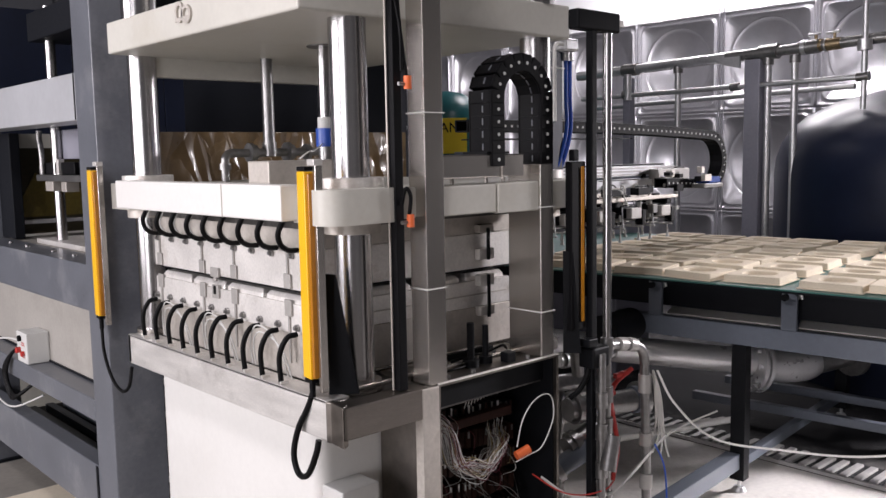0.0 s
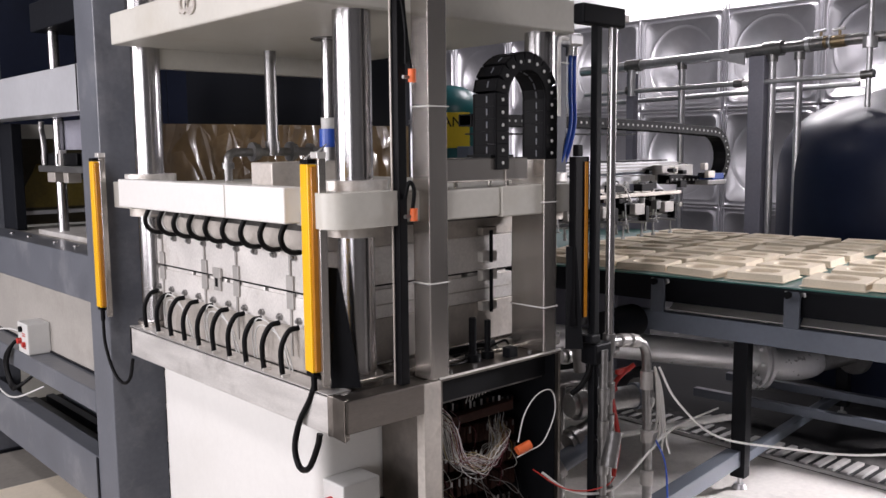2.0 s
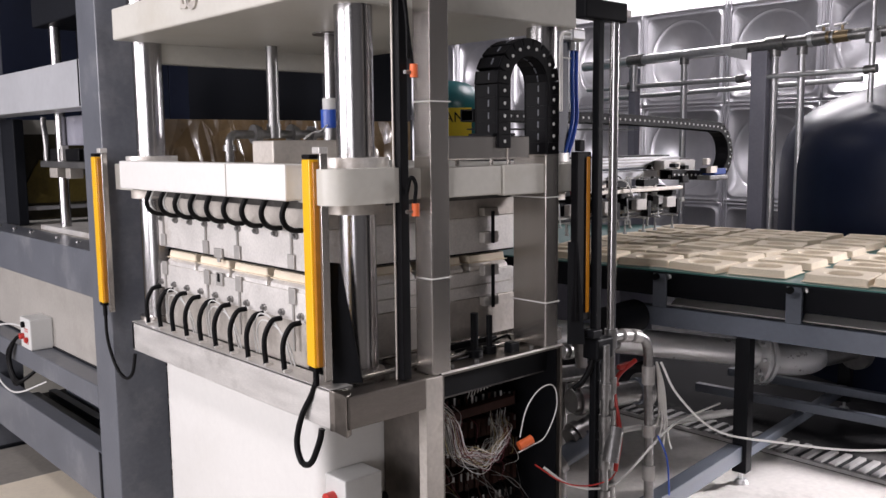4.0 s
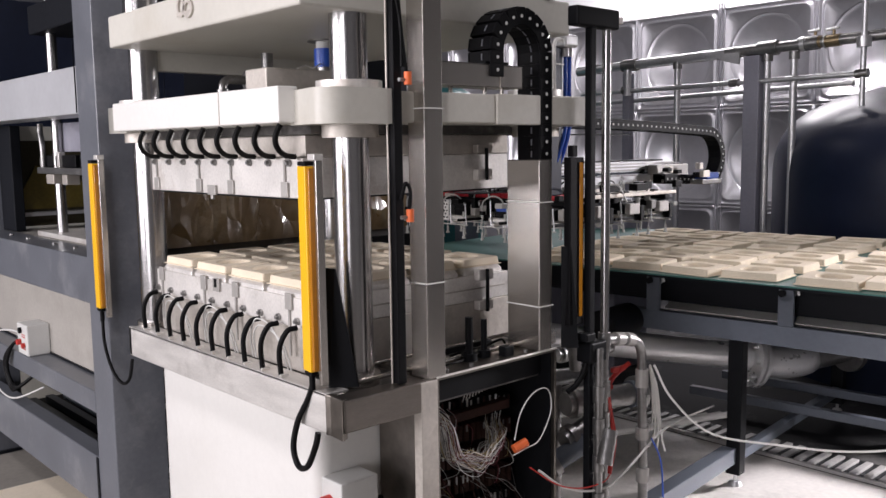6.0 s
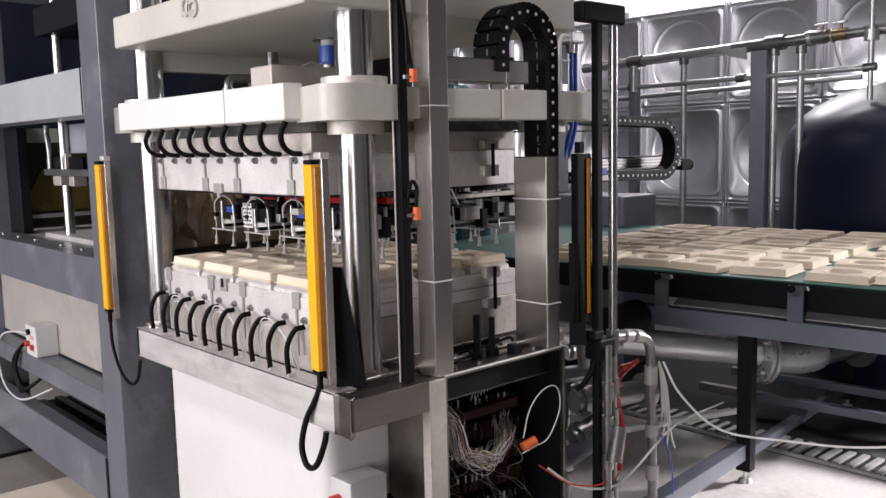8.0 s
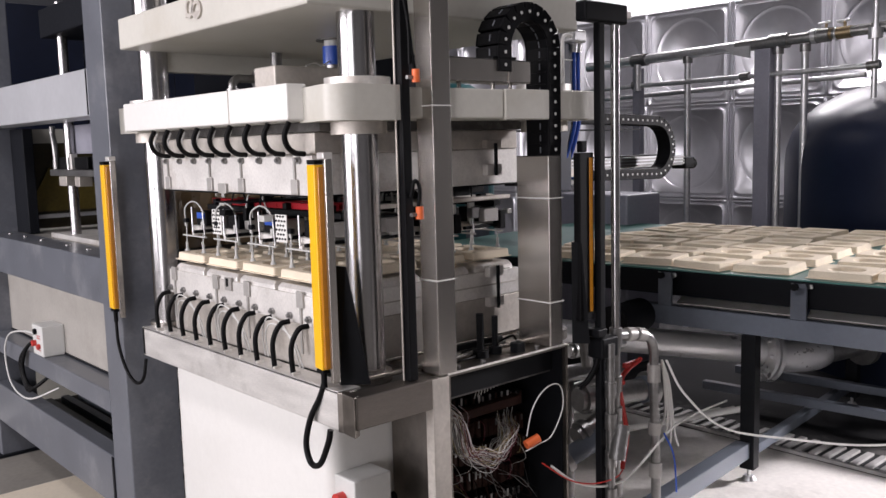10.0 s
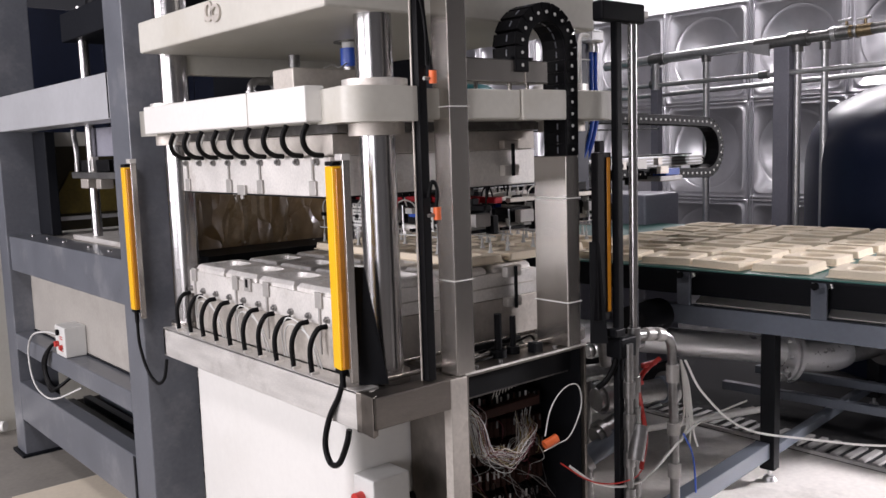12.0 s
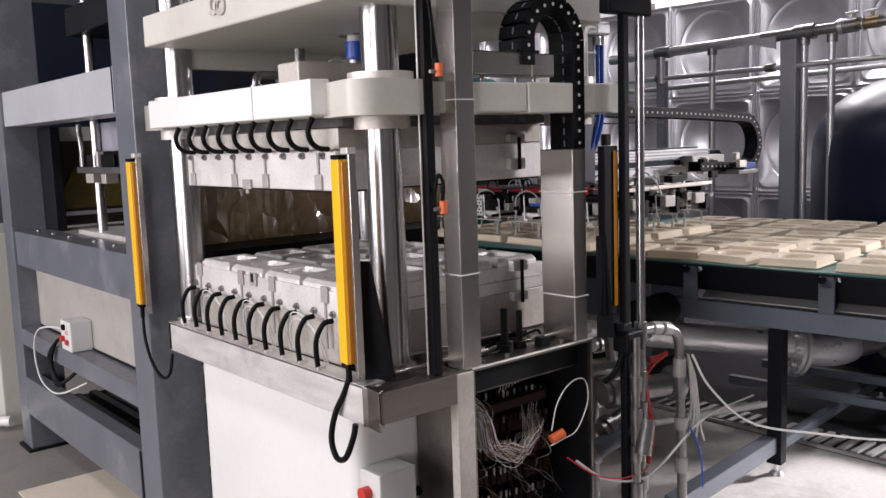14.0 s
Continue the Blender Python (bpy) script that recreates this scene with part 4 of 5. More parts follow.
sign.matrix_basis = Matrix.Translation((T0.x + 0.279 * math.cos(a), T0.y + 0.279 * math.sin(a), 1.74)) @ pose(0, 0, 0, 0, 0, 232 + 90)
txt = bpy.data.curves.new("sign_text", "FONT")
txt.body, txt.size, txt.extrude, txt.align_x = "TANK", 0.1, 0.001, "CENTER"
txt.materials.append(PLASTIC)
tob = new("sign_text", txt)
tob.parent = sign
tob.matrix_basis = pose(0, -0.005, 0.0, 90, 0, 0)

# ---- conveyor ----
BELT_Z = 1.083
conv = thing("belt_conveyor", "green belt conveyor on a blue-grey steel frame", "conveyor")
CVX0, CVX1, CVY0, CVY1 = 1.74, 3.40, -0.74, 1.7
SKEW = Matrix.Translation((1.74, 0.39, 0)) @ pose(0, 0, 0, 0, 0, 6) @ Matrix.Translation((-1.74, -0.39, 0))
conv.matrix_basis = SKEW
bm = B()
box(bm, CVX0, CVX1, CVY0, CVY1, BELT_Z - 0.006, BELT_Z, 0.002)
part("belt", bm, BELT, conv, "green smooth conveyor belt")
# Near-black bed and edge sheet hold the shade below the belt.
part("belt_bed", box(B(), CVX0 + 0.26, CVX1 - 0.05, CVY0, CVY1, BELT_Z - 0.155, BELT_Z - 0.010), GREY_DARK, conv, "steel belt bed, near-black with its shade")
part("belt_edge_shade", box(B(), CVX0 + 0.01, CVX0 + 0.26, CVY0, CVY1, BELT_Z - 0.016, BELT_Z - 0.0075), GREY_DARK, conv, "dark sheet painting the shade under the belt edge")
part("low_bar", box(B(), 1.15, 1.935, -0.03, 0.03, 0.30, 0.365, 0.003), RAIL, conv)
# Pale sheets, tilted to catch light, stand in for the lit strip here.
for y0, y1 in ((-0.17, 0.33), (-0.72, -0.225)):
    bm = B()
    rings(bm, [[(1.995, y, 0.894), (2.12, y + 0.03, 0.912), (2.12, y + 0.03, 0.916), (1.995, y, 0.898)] for y in (y0, y1)], smooth=False)
    part("drip_tray", bm, WHITE, conv, "sloping pale sheet carrying the lit strip under the belt")
for x in (1.94, 3.22):
    part("side_rail", box(B(), x, x + 0.05, CVY0, 0.55, 0.81, 0.893, 0.003), RAIL, conv, "blue-grey frame rail")
for y in (1.5, 0.355, -0.21, -0.70):
    bm = B()
    box(bm, 1.935, 1.952, y - 0.03, y + 0.03, 0.894, 1.02, 0.002)
    cyl(bm, (1.935, y, 1.02), (1.952, y, 1.02), 0.03, 20)
    b = part("roller_bracket", bm, RAIL, conv)
    part("bracket_hook", tube(B(), [(1.93, y + 0.02, 1.035), (1.925, y + 0.012, 1.058), (1.925, y - 0.015, 1.066), (1.93, y - 0.04, 1.055), (1.945, y - 0.046, 1.02)], 0.006, 8, 5), GALV, b)
    part("roller_end", cyl(B(), (1.92, y + 0.012, 1.022), (1.95, y + 0.012, 1.022), 0.014, 18), BLACK, b)
    part("roller", cyl(B(), (1.953, y, 1.02), (3.0, y, 1.02), 0.02, 14), GALV, b)
for y in (-0.015, -0.68):
    for x in (1.965, 3.245):
        leg = part("leg", box(B(), x - 0.028, x + 0.028, y - 0.03, y + 0.03, SLAB_Z + 0.05, 0.809, 0.003), BLACK, conv, "black square steel leg")
        part("foot", cyl(B(), (x, y, SLAB_Z), (x, y, SLAB_Z + 0.018), 0.03, 20, 0.02), GALV, leg, "steel levelling foot")
        part("foot_screw", cyl(B(), (x, y, SLAB_Z + 0.018), (x, y, SLAB_Z + 0.05), 0.008, 10), GALV, leg)
    part("cross_bar", box(B(), 1.993, 3.217, y - 0.02, y + 0.02, 0.30, 0.34, 0.003), RAIL, conv)
for x in (2.6, 2.98):
    part("tie_rail", box(B(), x, x + 0.04, CVY0, 0.5, 0.35, 0.39, 0.003), RAIL, conv)
part("drive_motor", cyl(B(), (1.62, 0.42, 0.86), (1.85, 0.42, 0.86), 0.07, 24), BLACK, conv, "black drive motor")

# trays
tray_bm = B()
rings(tray_bm, [oblong_ring(0.087, 0.004, 0.0, k=0.013), oblong_ring(0.087, 0.004, 0.0018, k=0.013), oblong_ring(0.0805, 0.006, 0.003, k=0.014), oblong_ring(0.0785, 0.007, 0.023, k=0.014), oblong_ring(0.0765, 0.008, 0.0245, k=0.014),
                oblong_ring(0.053, 0.05, 0.0245, k=0.004), oblong_ring(0.050, 0.0485, 0.022, k=0.004), oblong_ring(0.046, 0.0445, 0.012, k=0.004)], smooth=False)
tray_mesh = mesh_of("pulp_tray", tray_bm, PULP)


def tray(m, group):
    ob = new("pulp_tray", tray_mesh)
    ob.matrix_basis = m
    return tagged(ob, "cream moulded pulp tray with a recessed centre", "tray", group)


rng = random.Random(8)
for y in (0.86, 0.615, 0.38, 0.135, -0.11, -0.41, -0.64):
    for i in range(6):
        x = CVX0 + 0.155 + i * 0.258 + rng.uniform(-0.025, 0.025)
        turn = rng.uniform(-12, 12)
        tray(SKEW @ pose(x, y + rng.uniform(-0.014, 0.014), BELT_Z + 0.002, rng.uniform(-0.7, 0.7), rng.uniform(-0.7, 0.7), turn) @ Matrix.Scale(1.16, 4), "pulp trays on the belt")
HELD = [tray(pose(x, y, 1.2195), "pulp trays from the mould") for x, y in PADS]

# floor drain
drain = thing("drain_grate", "slotted cast drain grate set in the slab", "grate")
for k in range(40):
    y = 1.2 - k * 0.06
    part("bar", box(B(), 2.44, 2.62, y, y + 0.03, SLAB_Z + 0.001, SLAB_Z + 0.014, 0.002), GRATE, drain)
part("gutter", box(B(), 2.42, 2.64, -1.3, 1.26, SLAB_Z + 0.0005, SLAB_Z + 0.003), BLACK, drain)
part("edge", box(B(), 2.405, 2.42, -1.3, 1.26, SLAB_Z + 0.0005, SLAB_Z + 0.016), GRATE, drain)
# big pipe under the conveyor
pipe = thing("suction_pipe", "large galvanised suction pipe with a flanged elbow", "pipe")
part("run", cyl(B(), (1.55, 0.75, 0.79), (2.50, 0.235, 0.615), 0.06, 32), SPUN, pipe)
for a, b in ((0.0, 0.02), (0.03, 0.05)):
    d = Vector((0.95, -0.515, -0.17)).normalized()
    p = Vector((2.50, 0.235, 0.60)) + d * a
    fl = part("flange", cyl(B(), p, p + d * 0.018, 0.125, 32), SPUN, pipe)
    _, u, v = frame_of(d)
    for k in range(8):
        c = p + (u * math.cos(k * math.tau / 8) + v * math.sin(k * math.tau / 8)) * 0.094
        part("flange_bolt", cyl(B(), c - d * 0.02, c + d * 0.03, 0.009, 8), SPUN, fl)
part("elbow", tube(B(), [(2.53, 0.215, 0.60), (2.60, 0.175, 0.585), (2.68, 0.125, 0.575), (2.76, 0.10, 0.575), (2.85, 0.115, 0.575), (2.93, 0.16, 0.57)], 0.072, 28, 8), SPUN, pipe, "welded pipe elbow")
part("outlet", tube(B(), [(2.8, 0.09, 0.575), (2.9, 0.06, 0.58), (3.0, 0.035, 0.585), (3.1, 0.02, 0.59)], 0.055, 24, 5), GALV_D, pipe)
pf = part("far_flange", cyl(B(), (3.06, 0.02, 0.585), (3.085, 0.012, 0.585), 0.105, 28), GALV_D, pipe)
for k in range(3):
    part("thin_pipe", cyl(B(), (1.3, 0.75 - k * 0.05, 0.30 + 0.03 * k), (2.3, 0.32 - k * 0.07, 0.36 + k * 0.02), 0.014, 12), WIRE, pipe, "white plastic pipe")

# valves and pipe ends behind the pole
vc = thing("valve_cluster", "cluster of galvanised valves and pipe stubs behind the pole", "pipework")
for a, b, rad, mat in (((1.05, 0.12, 0.72), (1.32, 0.05, 0.715), 0.04, GALV_D), ((1.32, 0.05, 0.715), (1.36, 0.04, 0.714), 0.048, RAIL), ((1.0, 0.12, 0.9), (1.3, 0.12, 0.88), 0.022, GALV_D),
                       ((1.02, 0.1, 0.60), (1.14, 0.08, 0.64), 0.035, GALV_D), ((0.95, 0.12, 0.52), (1.08, 0.05, 0.60), 0.035, RAIL), ((1.1, 0.2, 0.2), (1.1, 0.2, 0.8), 0.018, GALV_D),
                       ((1.25, 0.15, 0.2), (1.25, 0.15, 0.7), 0.018, GALV_D), ((1.0, 0.25, 0.7), (1.5, 0.25, 0.72), 0.018, GALV_D), ((1.0, 0.3, 0.62), (1.6, 0.2, 0.62), 0.014, WIRE),
                       ((1.0, 0.05, 0.98), (1.02, 0.05, 0.86), 0.02, GALV_D), ((0.99, 0.2, 0.80), (1.2, 0.2, 0.78), 0.03, GALV_D)):
    part("stub", cyl(B(), a, b, rad, 18), mat, vc)
    d = (Vector(b) - Vector(a)).normalized()
    part("collar", cyl(B(), Vector(a) + d * 0.02, Vector(a) + d * 0.045, rad * 1.3, 18), GALV_D, vc)
part("red_lever", box(B(), 1.06, 1.16, 0.0, 0.015, 0.775, 0.79, 0.003), RED_PAINT, vc)
# cables on the floor side
solid("white_cable", tube(B(), [(1.25, -0.1, 0.86), (1.30, -0.14, 0.74), (1.45, -0.2, 0.60), (1.6, -0.35, 0.56), (1.75, -0.6, 0.56), (1.9, -0.95, 0.655), (2.1, -1.5, 0.79)], 0.004, 8, 10), WIRE, "white drooping air line beside the conveyor", "cable")
solid("white_cable", tube(B(), [(0.72, -0.05, 0.62), (0.78, -0.09, 0.565), (0.86, -0.12, 0.535), (0.95, -0.125, 0.522), (1.02, -0.12, 0.528), (1.11, -0.12, 0.562), (1.235, -0.11, 0.607), (1.36, -0.08, 0.612), (1.6, 0.05, 0.54), (1.78, 0.1, 0.518), (1.98, 0.1, 0.52)], 0.004, 8, 10), WIRE, "white cable hanging out of the wiring cabinet", "cable")
for k in range(4):
    solid("white_cable", tube(B(), [(1.24, -0.09, 0.86), (1.27 + 0.01 * k, -0.08, 0.76), (1.3 + 0.02 * k, -0.06, 0.64 - 0.02 * k), (1.28 + 0.05 * k, -0.03, 0.56 - 0.02 * k)], 0.004, 7, 7), WIRE, "thin white air line hanging from the pipe stand", "cable")
solid("blue_cable", tube(B(), [(1.21, -0.12, 0.62), (1.24, -0.13, 0.56), (1.26, -0.13, 0.5), (1.27, -0.13, 0.4)], 0.0032, 7, 7), BLUE, "blue thin air line hanging from the pipe stand", "cable")

solid("red_cable", tube(B(), [(0.68, -0.05, 0.64), (0.76, -0.09, 0.575), (0.84, -0.12, 0.55), (0.92, -0.14, 0.552), (0.97, -0.13, 0.56)], 0.0022, 7, 8), RED_PAINT, "red thin cable hanging out of the wiring cabinet", "cable")
# ---- water tank of dished panels ----
wt = thing("panel_tank", "large stainless water tank of dished square panels", "water tank")
TX = 7.0
pm = B()
N = 16
def dish(r):
    pts = []
    for k in range(4 * N):
        a = math.radians(45) + k * math.tau / (4 * N)
        pts.append((r * math.cos(a), r * math.sin(a)))
    return pts
def sq(h):
    pts = []
    for k in range(4 * N):
        side, s = divmod(k, N)
        s = s / N * 2 - 1
        pts.append([(-s * h, h), (-h, -s * h), (s * h, -h), (h, s * h)][side])
    return pts
def rounded(h, r):
    """A square outline with round corners, one point for each of sq()."""
    pts = []
    for y, z in sq(h):
        cy, cz = max(-h + r, min(h - r, y)), max(-h + r, min(h - r, z))
        d = math.hypot(y - cy, z - cz)
        q = min(1.0, r / d) if d else 1.0
        pts.append((cy + (y - cy) * q, cz + (z - cz) * q))
    return pts


loops = [[(e, y, z) for y, z in pts] for e, pts in ((0.0, sq(0.498)), (-0.022, sq(0.492)), (-0.022, sq(0.474)), (0.004, sq(0.468)), (0.004, rounded(0.452, 0.05)), (-0.014, rounded(0.444, 0.06)),
                                                     (-0.014, rounded(0.432, 0.07)), (0.0, rounded(0.424, 0.08)), (0.0, dish(0.405)), (0.010, dish(0.398)), (0.014, dish(0.392)))]
loops += [[(0.014 + 0.115 * (1 - (r / 0.385) ** 2), y, z) for y, z in dish(r)] for r in (0.385, 0.35, 0.3, 0.24, 0.17, 0.09, 0.02)]
rings(pm, loops, cap0=False)
panel_mesh = mesh_of("panel", pm, SHEET)
for j in range(-2, 6):
    for k in range(3):
        shared("panel", panel_mesh, wt, Matrix.Translation((TX, 3.0 - 0.46 + j * 1.0, 0.46 + k * 1.0 - 0.06 + 0.06)))
part("tank_body", box(B(), TX + 0.14, TX + 1.6, 0.1, 7.9, 0.0, 2.95), SHEET, wt)
for k in range(3):
    part("stay", box(B(), TX - 0.03, TX - 0.015, 3.0 - 0.02 + k * 0.03, 3.0 - 0.01 + k * 0.03, 0.0, 3.0), SHEET, wt)

# pipework in front of the tank
rack = thing("pipe_rack", "steel pipe rack with valves in front of the water tank", "pipe rack")
def run(name, p, q, r, mat=GALV, lab=""):
    return part(name, cyl(B(), p, q, r, 18), mat, rack, lab)
run("header_pipe", (4.0, 2.45, 2.14), (4.0, 1.24, 2.171), 0.034, GALV, "bare steel header pipe")
run("header_pipe", (4.0, 1.24, 2.171), (4.0, 0.95, 2.178), 0.036, GALV_D)
run("header_pipe", (4.0, 0.95, 2.178), (4.0, 0.25, 2.196), 0.032, GALV_D)
for y, r in ((1.985, 0.05), (0.955, 0.055), (0.70, 0.05)):
    run("tee", (4.0, y + 0.06, 2.2005 - 0.0253 * y), (4.0, y - 0.06, 2.2035 - 0.0253 * y), r * 0.85, GALV_D)
for y in (0.665, 0.555):
    run("valve", (4.0, y + 0.042, 2.186), (4.0, y - 0.042, 2.189), 0.036, BRASS, "brass ball valve")
    run("valve_nut", (4.0, y + 0.05, 2.186), (4.0, y + 0.043, 2.186), 0.042, GALV)
    run("valve_stem", (4.0, y, 2.22), (4.0, y, 2.25), 0.009, BRASS)
    run("valve_lever", (4.0, y + 0.045, 2.252), (4.0, y - 0.03, 2.258), 0.009, GALV)
run("union", (4.0, 0.745, 2.183), (4.0, 0.72, 2.184), 0.046, GALV)
run("thin_pipe", (3.98, 2.4, 1.97), (3.98, 0.40, 1.985), 0.016)
run("thin_pipe", (4.05, 2.4, 1.90), (4.05, 0.45, 1.94), 0.016)
for y in (1.6, 0.96, 0.79):
    run("drop_socket", (4.0, y, 2.1), (4.0, y, 2.145), 0.032, GALV_D)
    run("drop_pipe", (4.0, y, 0.3), (4.0, y, 2.14), 0.022, GALV, "upright galvanised pipe")
part("upright", box(B(), 3.96, 4.06, 0.995, 1.10, SLAB_Z, 2.14, 0.006), UPRIGHT, rack, "blue-grey steel upright")
part("upright", box(B(), 3.97, 4.03, 1.97, 2.03, SLAB_Z, 2.1, 0.006), UPRIGHT, rack)
run("side_valve", (3.95, 0.40, 1.98), (3.95, 0.33, 1.985), 0.026, GALV_D)
run("sight_pipe", (3.95, 0.36, 1.8), (3.95, 0.36, 2.6), 0.016)
run("sight_ball", (3.95, 0.36, 2.13), (3.95, 0.36, 2.19), 0.04)
bm = B()
rings(bm, [[(x, 1.30, 2.165), (x, 1.12, 2.165), (x, 1.12, 2.09), (x, 1.24, 2.12)] for x in (3.94, 3.955)], smooth=False)
part("bracket", bm, GALV, rack, "bare steel gusset bracket")
for y, r in ((1.17, 0.026), (2.0, 0.03)):
    run("pipe_clip", (3.98, y + 0.03, 1.979), (3.98, y - 0.03, 1.98), r, GALV_D)
run("drop_sleeve", (3.97, 1.985, 2.12), (3.97, 1.985, 1.94), 0.026, GALV, "bright drop sleeve")
# navy pressure vessel
nv = thing("navy_vessel", "glossy navy blue domed steel vessel", "tank")
NC = Vector((4.9, 0.02, 0.0))
prof = [(1.2, SLAB_Z), (1.2, 1.42), (1.19, 1.52), (1.16, 1.62), (1.1, 1.71), (1.0, 1.79), (0.84, 1.87), (0.6, 1.93), (0.3, 1.965), (0.05, 1.97)]
part("shell", rings(B(), [[NC + Vector((r * math.cos(k * math.tau / 64), r * math.sin(k * math.tau / 64), z)) for k in range(64)] for r, z in prof]), NAVY, nv)
part("manhole", cyl(B(), NC + Vector((0.0, -0.1, 2.0)), NC + Vector((0.0, -0.1, 2.12)), 0.2, 28), NAVY, nv)
part("nozzle", cyl(B(), NC + Vector((-0.5, 0.15, 1.9)), NC + Vector((-0.55, 0.15, 2.05)), 0.08, 20), RAIL, nv)
# dark cabinet behind the belt
solid("dark_cabinet", box(B(), 3.15, 3.5, 1.47, 2.0, SLAB_Z - 0.2, 1.265, 0.012), UPRIGHT, "dark blue-grey low cabinet behind the belt", "cabinet")

# ---- take-out robot ----
beam = thing("robot_gantry", "silver linear gantry beam above the conveyor", "gantry")
part("beam", box(B(), 1.0, 2.45, 0.62, 0.70, 1.474, 1.522, 0.003), SILVER, beam, "ribbed aluminium beam")
for z in (1.484, 1.498, 1.512):
    part("groove", box(B(), 1.0, 2.45, 0.614, 0.619, z - 0.004, z + 0.004), GALV_D, beam)
part("black_strip", box(B(), 1.0, 2.38, 0.63, 0.69, 1.523, 1.529), PLASTIC, beam)
part("end_clamp", box(B(), 2.451, 2.53, 0.61, 0.69, 1.455, 1.51, 0.006), PLASTIC, beam, "black end clamp")
part("end_stop", cyl(B(), (2.531, 0.65, 1.48), (2.575, 0.65, 1.478), 0.026, 16), PLASTIC, beam)
part("chain_tray", box(B(), 1.0, 1.9, 0.47, 0.57, 1.64, 1.645), BLACK, beam)
part("support", box(B(), 2.3, 2.4, 1.9, 2.0, 0.0, 1.6, 0.004), RAIL, beam)
part("support_arm", box(B(), 2.3, 2.4, 0.701, 2.0, 1.41, 1.47, 0.004), RAIL, beam)
HOME = 1.03
grip = thing("suction_gripper", "red and black suction gripper frame with clear cups", "gripper")
for x, y0, y1 in ((0.20, 0.29, 1.0), (0.26, 0.25, 0.94)):
    part("red_bar", box(B(), x - 0.016, x + 0.016, y0, y1, 1.4055, 1.426, 0.003), RED, grip, "red anodised bar")
for y, x in ((0.25, 0.3), (0.33, 0.34), (0.52, 0.3), (0.66, 0.3), (0.80, 0.3)):
    part("grey_bar", box(B(), x, 0.86, y - 0.012, y + 0.012, 1.4055, 1.42, 0.003), ALU_DULL, grip)
part("arm_plate", box(B(), 0.06, 0.5, 0.58, 0.74, 1.4265, 1.4295, 0.001), GREY_DARK, grip)
for x, y in ((0.42, 0.27), (0.55, 0.30), (0.62, 0.26), (0.72, 0.28), (0.82, 0.30), (0.48, 0.42), (0.58, 0.46), (0.70, 0.44), (0.80, 0.46)):
    part("cup_holder", cyl(B(), (x, y, 1.34), (x, y, 1.40), 0.012, 12), CLEAR, grip)
    part("holder_nut", cyl(B(), (x, y, 1.40), (x, y, 1.412), 0.016, 6), PLASTIC, grip)
for x in (0.2, 0.46, 0.80):
    part("black_bar", box(B(), x - 0.016, x + 0.016, 0.24, 1.04, 1.385, 1.404, 0.003), PLASTIC, grip)
for x, y in ((0.25, 0.42), (0.5, 0.3), (0.66, 0.28), (0.66, 0.62), (0.36, 0.9), (0.8, 0.36)):
    part("valve_island", box(B(), x - 0.04, x + 0.04, y - 0.02, y + 0.02, 1.424, 1.452, 0.003), PLASTIC, grip, "black valve island")
for y in (0.62, 0.70):
    part("arm", box(B(), 0.3, 1.5, y - 0.025, y + 0.025, 1.43, 1.465, 0.003), SILVER, grip, "silver carrier arm")
part("carriage", box(B(), 1.20, 1.46, 0.56, 0.613, 1.44, 1.51, 0.004), CLAMP, grip)
rng = random.Random(21)
for k in range(70):
    x, y = rng.uniform(0.08, 0.86), rng.uniform(0.24, 0.95)
    z, a, b, c = rng.uniform(1.33, 1.44), rng.uniform(0.006, 0.022), rng.uniform(0.006, 0.018), rng.uniform(0.006, 0.02)
    part("small_fitting", box(B(), x - a, x + a, y - b, y + b, z - c, z + c, 0.002), rng.choice([PLASTIC, PLASTIC, ALU_DULL, CLEAR, CLEAR, GALV_D, PLASTIC]), grip)
for k in range(22):
    x, y = rng.uniform(0.1, 0.8), rng.uniform(0.26, 0.9)
    u, v = rng.uniform(-0.1, 0.1), rng.uniform(-0.08, 0.08)
    part("air_line", tube(B(), [(x, y, 1.39), (x + u * 0.2, y + v * 0.2, 1.435 + 0.03 * rng.random()), (x + u * 0.7, y + v * 0.7, 1.45), (x + u, y + v, 1.39)], 0.003, 6, 5), rng.choice([RUBBER, RUBBER, CLEAR, WIRE]), grip)
for k in range(16):
    x, y = rng.uniform(1.15, 1.48), rng.uniform(0.42, 0.7)
    z, a, b, c = rng.uniform(1.42, 1.5), rng.uniform(0.008, 0.03), rng.uniform(0.008, 0.02), rng.uniform(0.006, 0.016)
    part("small_fitting", box(B(), x - a, x + a, y - b, y + b, z - c, z + c, 0.002), rng.choice([PLASTIC, ALU_DULL, GALV_D, BLACK]), grip)
bl = part("arm_head", box(B(), 1.36, 1.52, 0.42, 0.58, 1.418, 1.44, 0.004), GALV_D, grip)
part("indicator", box(B(), 1.40, 1.50, 0.42, 0.5, 1.441, 1.47, 0.004), BLUE, bl, "blue valve block")
perf = B()
for v in range(6):
    for u in range(4 - v % 2):
        y, z = -0.0225 + u * 0.015 + (v % 2) * 0.0075, 0.006 + v * 0.013
        cyl(perf, (0.0015, y, z), (-0.0015, y, z), 0.0034, 6)
perf_mesh = mesh_of("perforation", perf, PLASTIC)
PLATE_Y = {0: 0.425, 2: 0.817}
cup_bm = B()
cyl(cup_bm, (0, 0, 0.03), (0.004, 0.003, 0.10), 0.0019, 8)
cyl(cup_bm, (0, 0, 0.0), (0, 0, 0.010), 0.009, 14, 0.005)
cyl(cup_bm, (0, 0, 0.010), (0, 0, 0.03), 0.0045, 12)
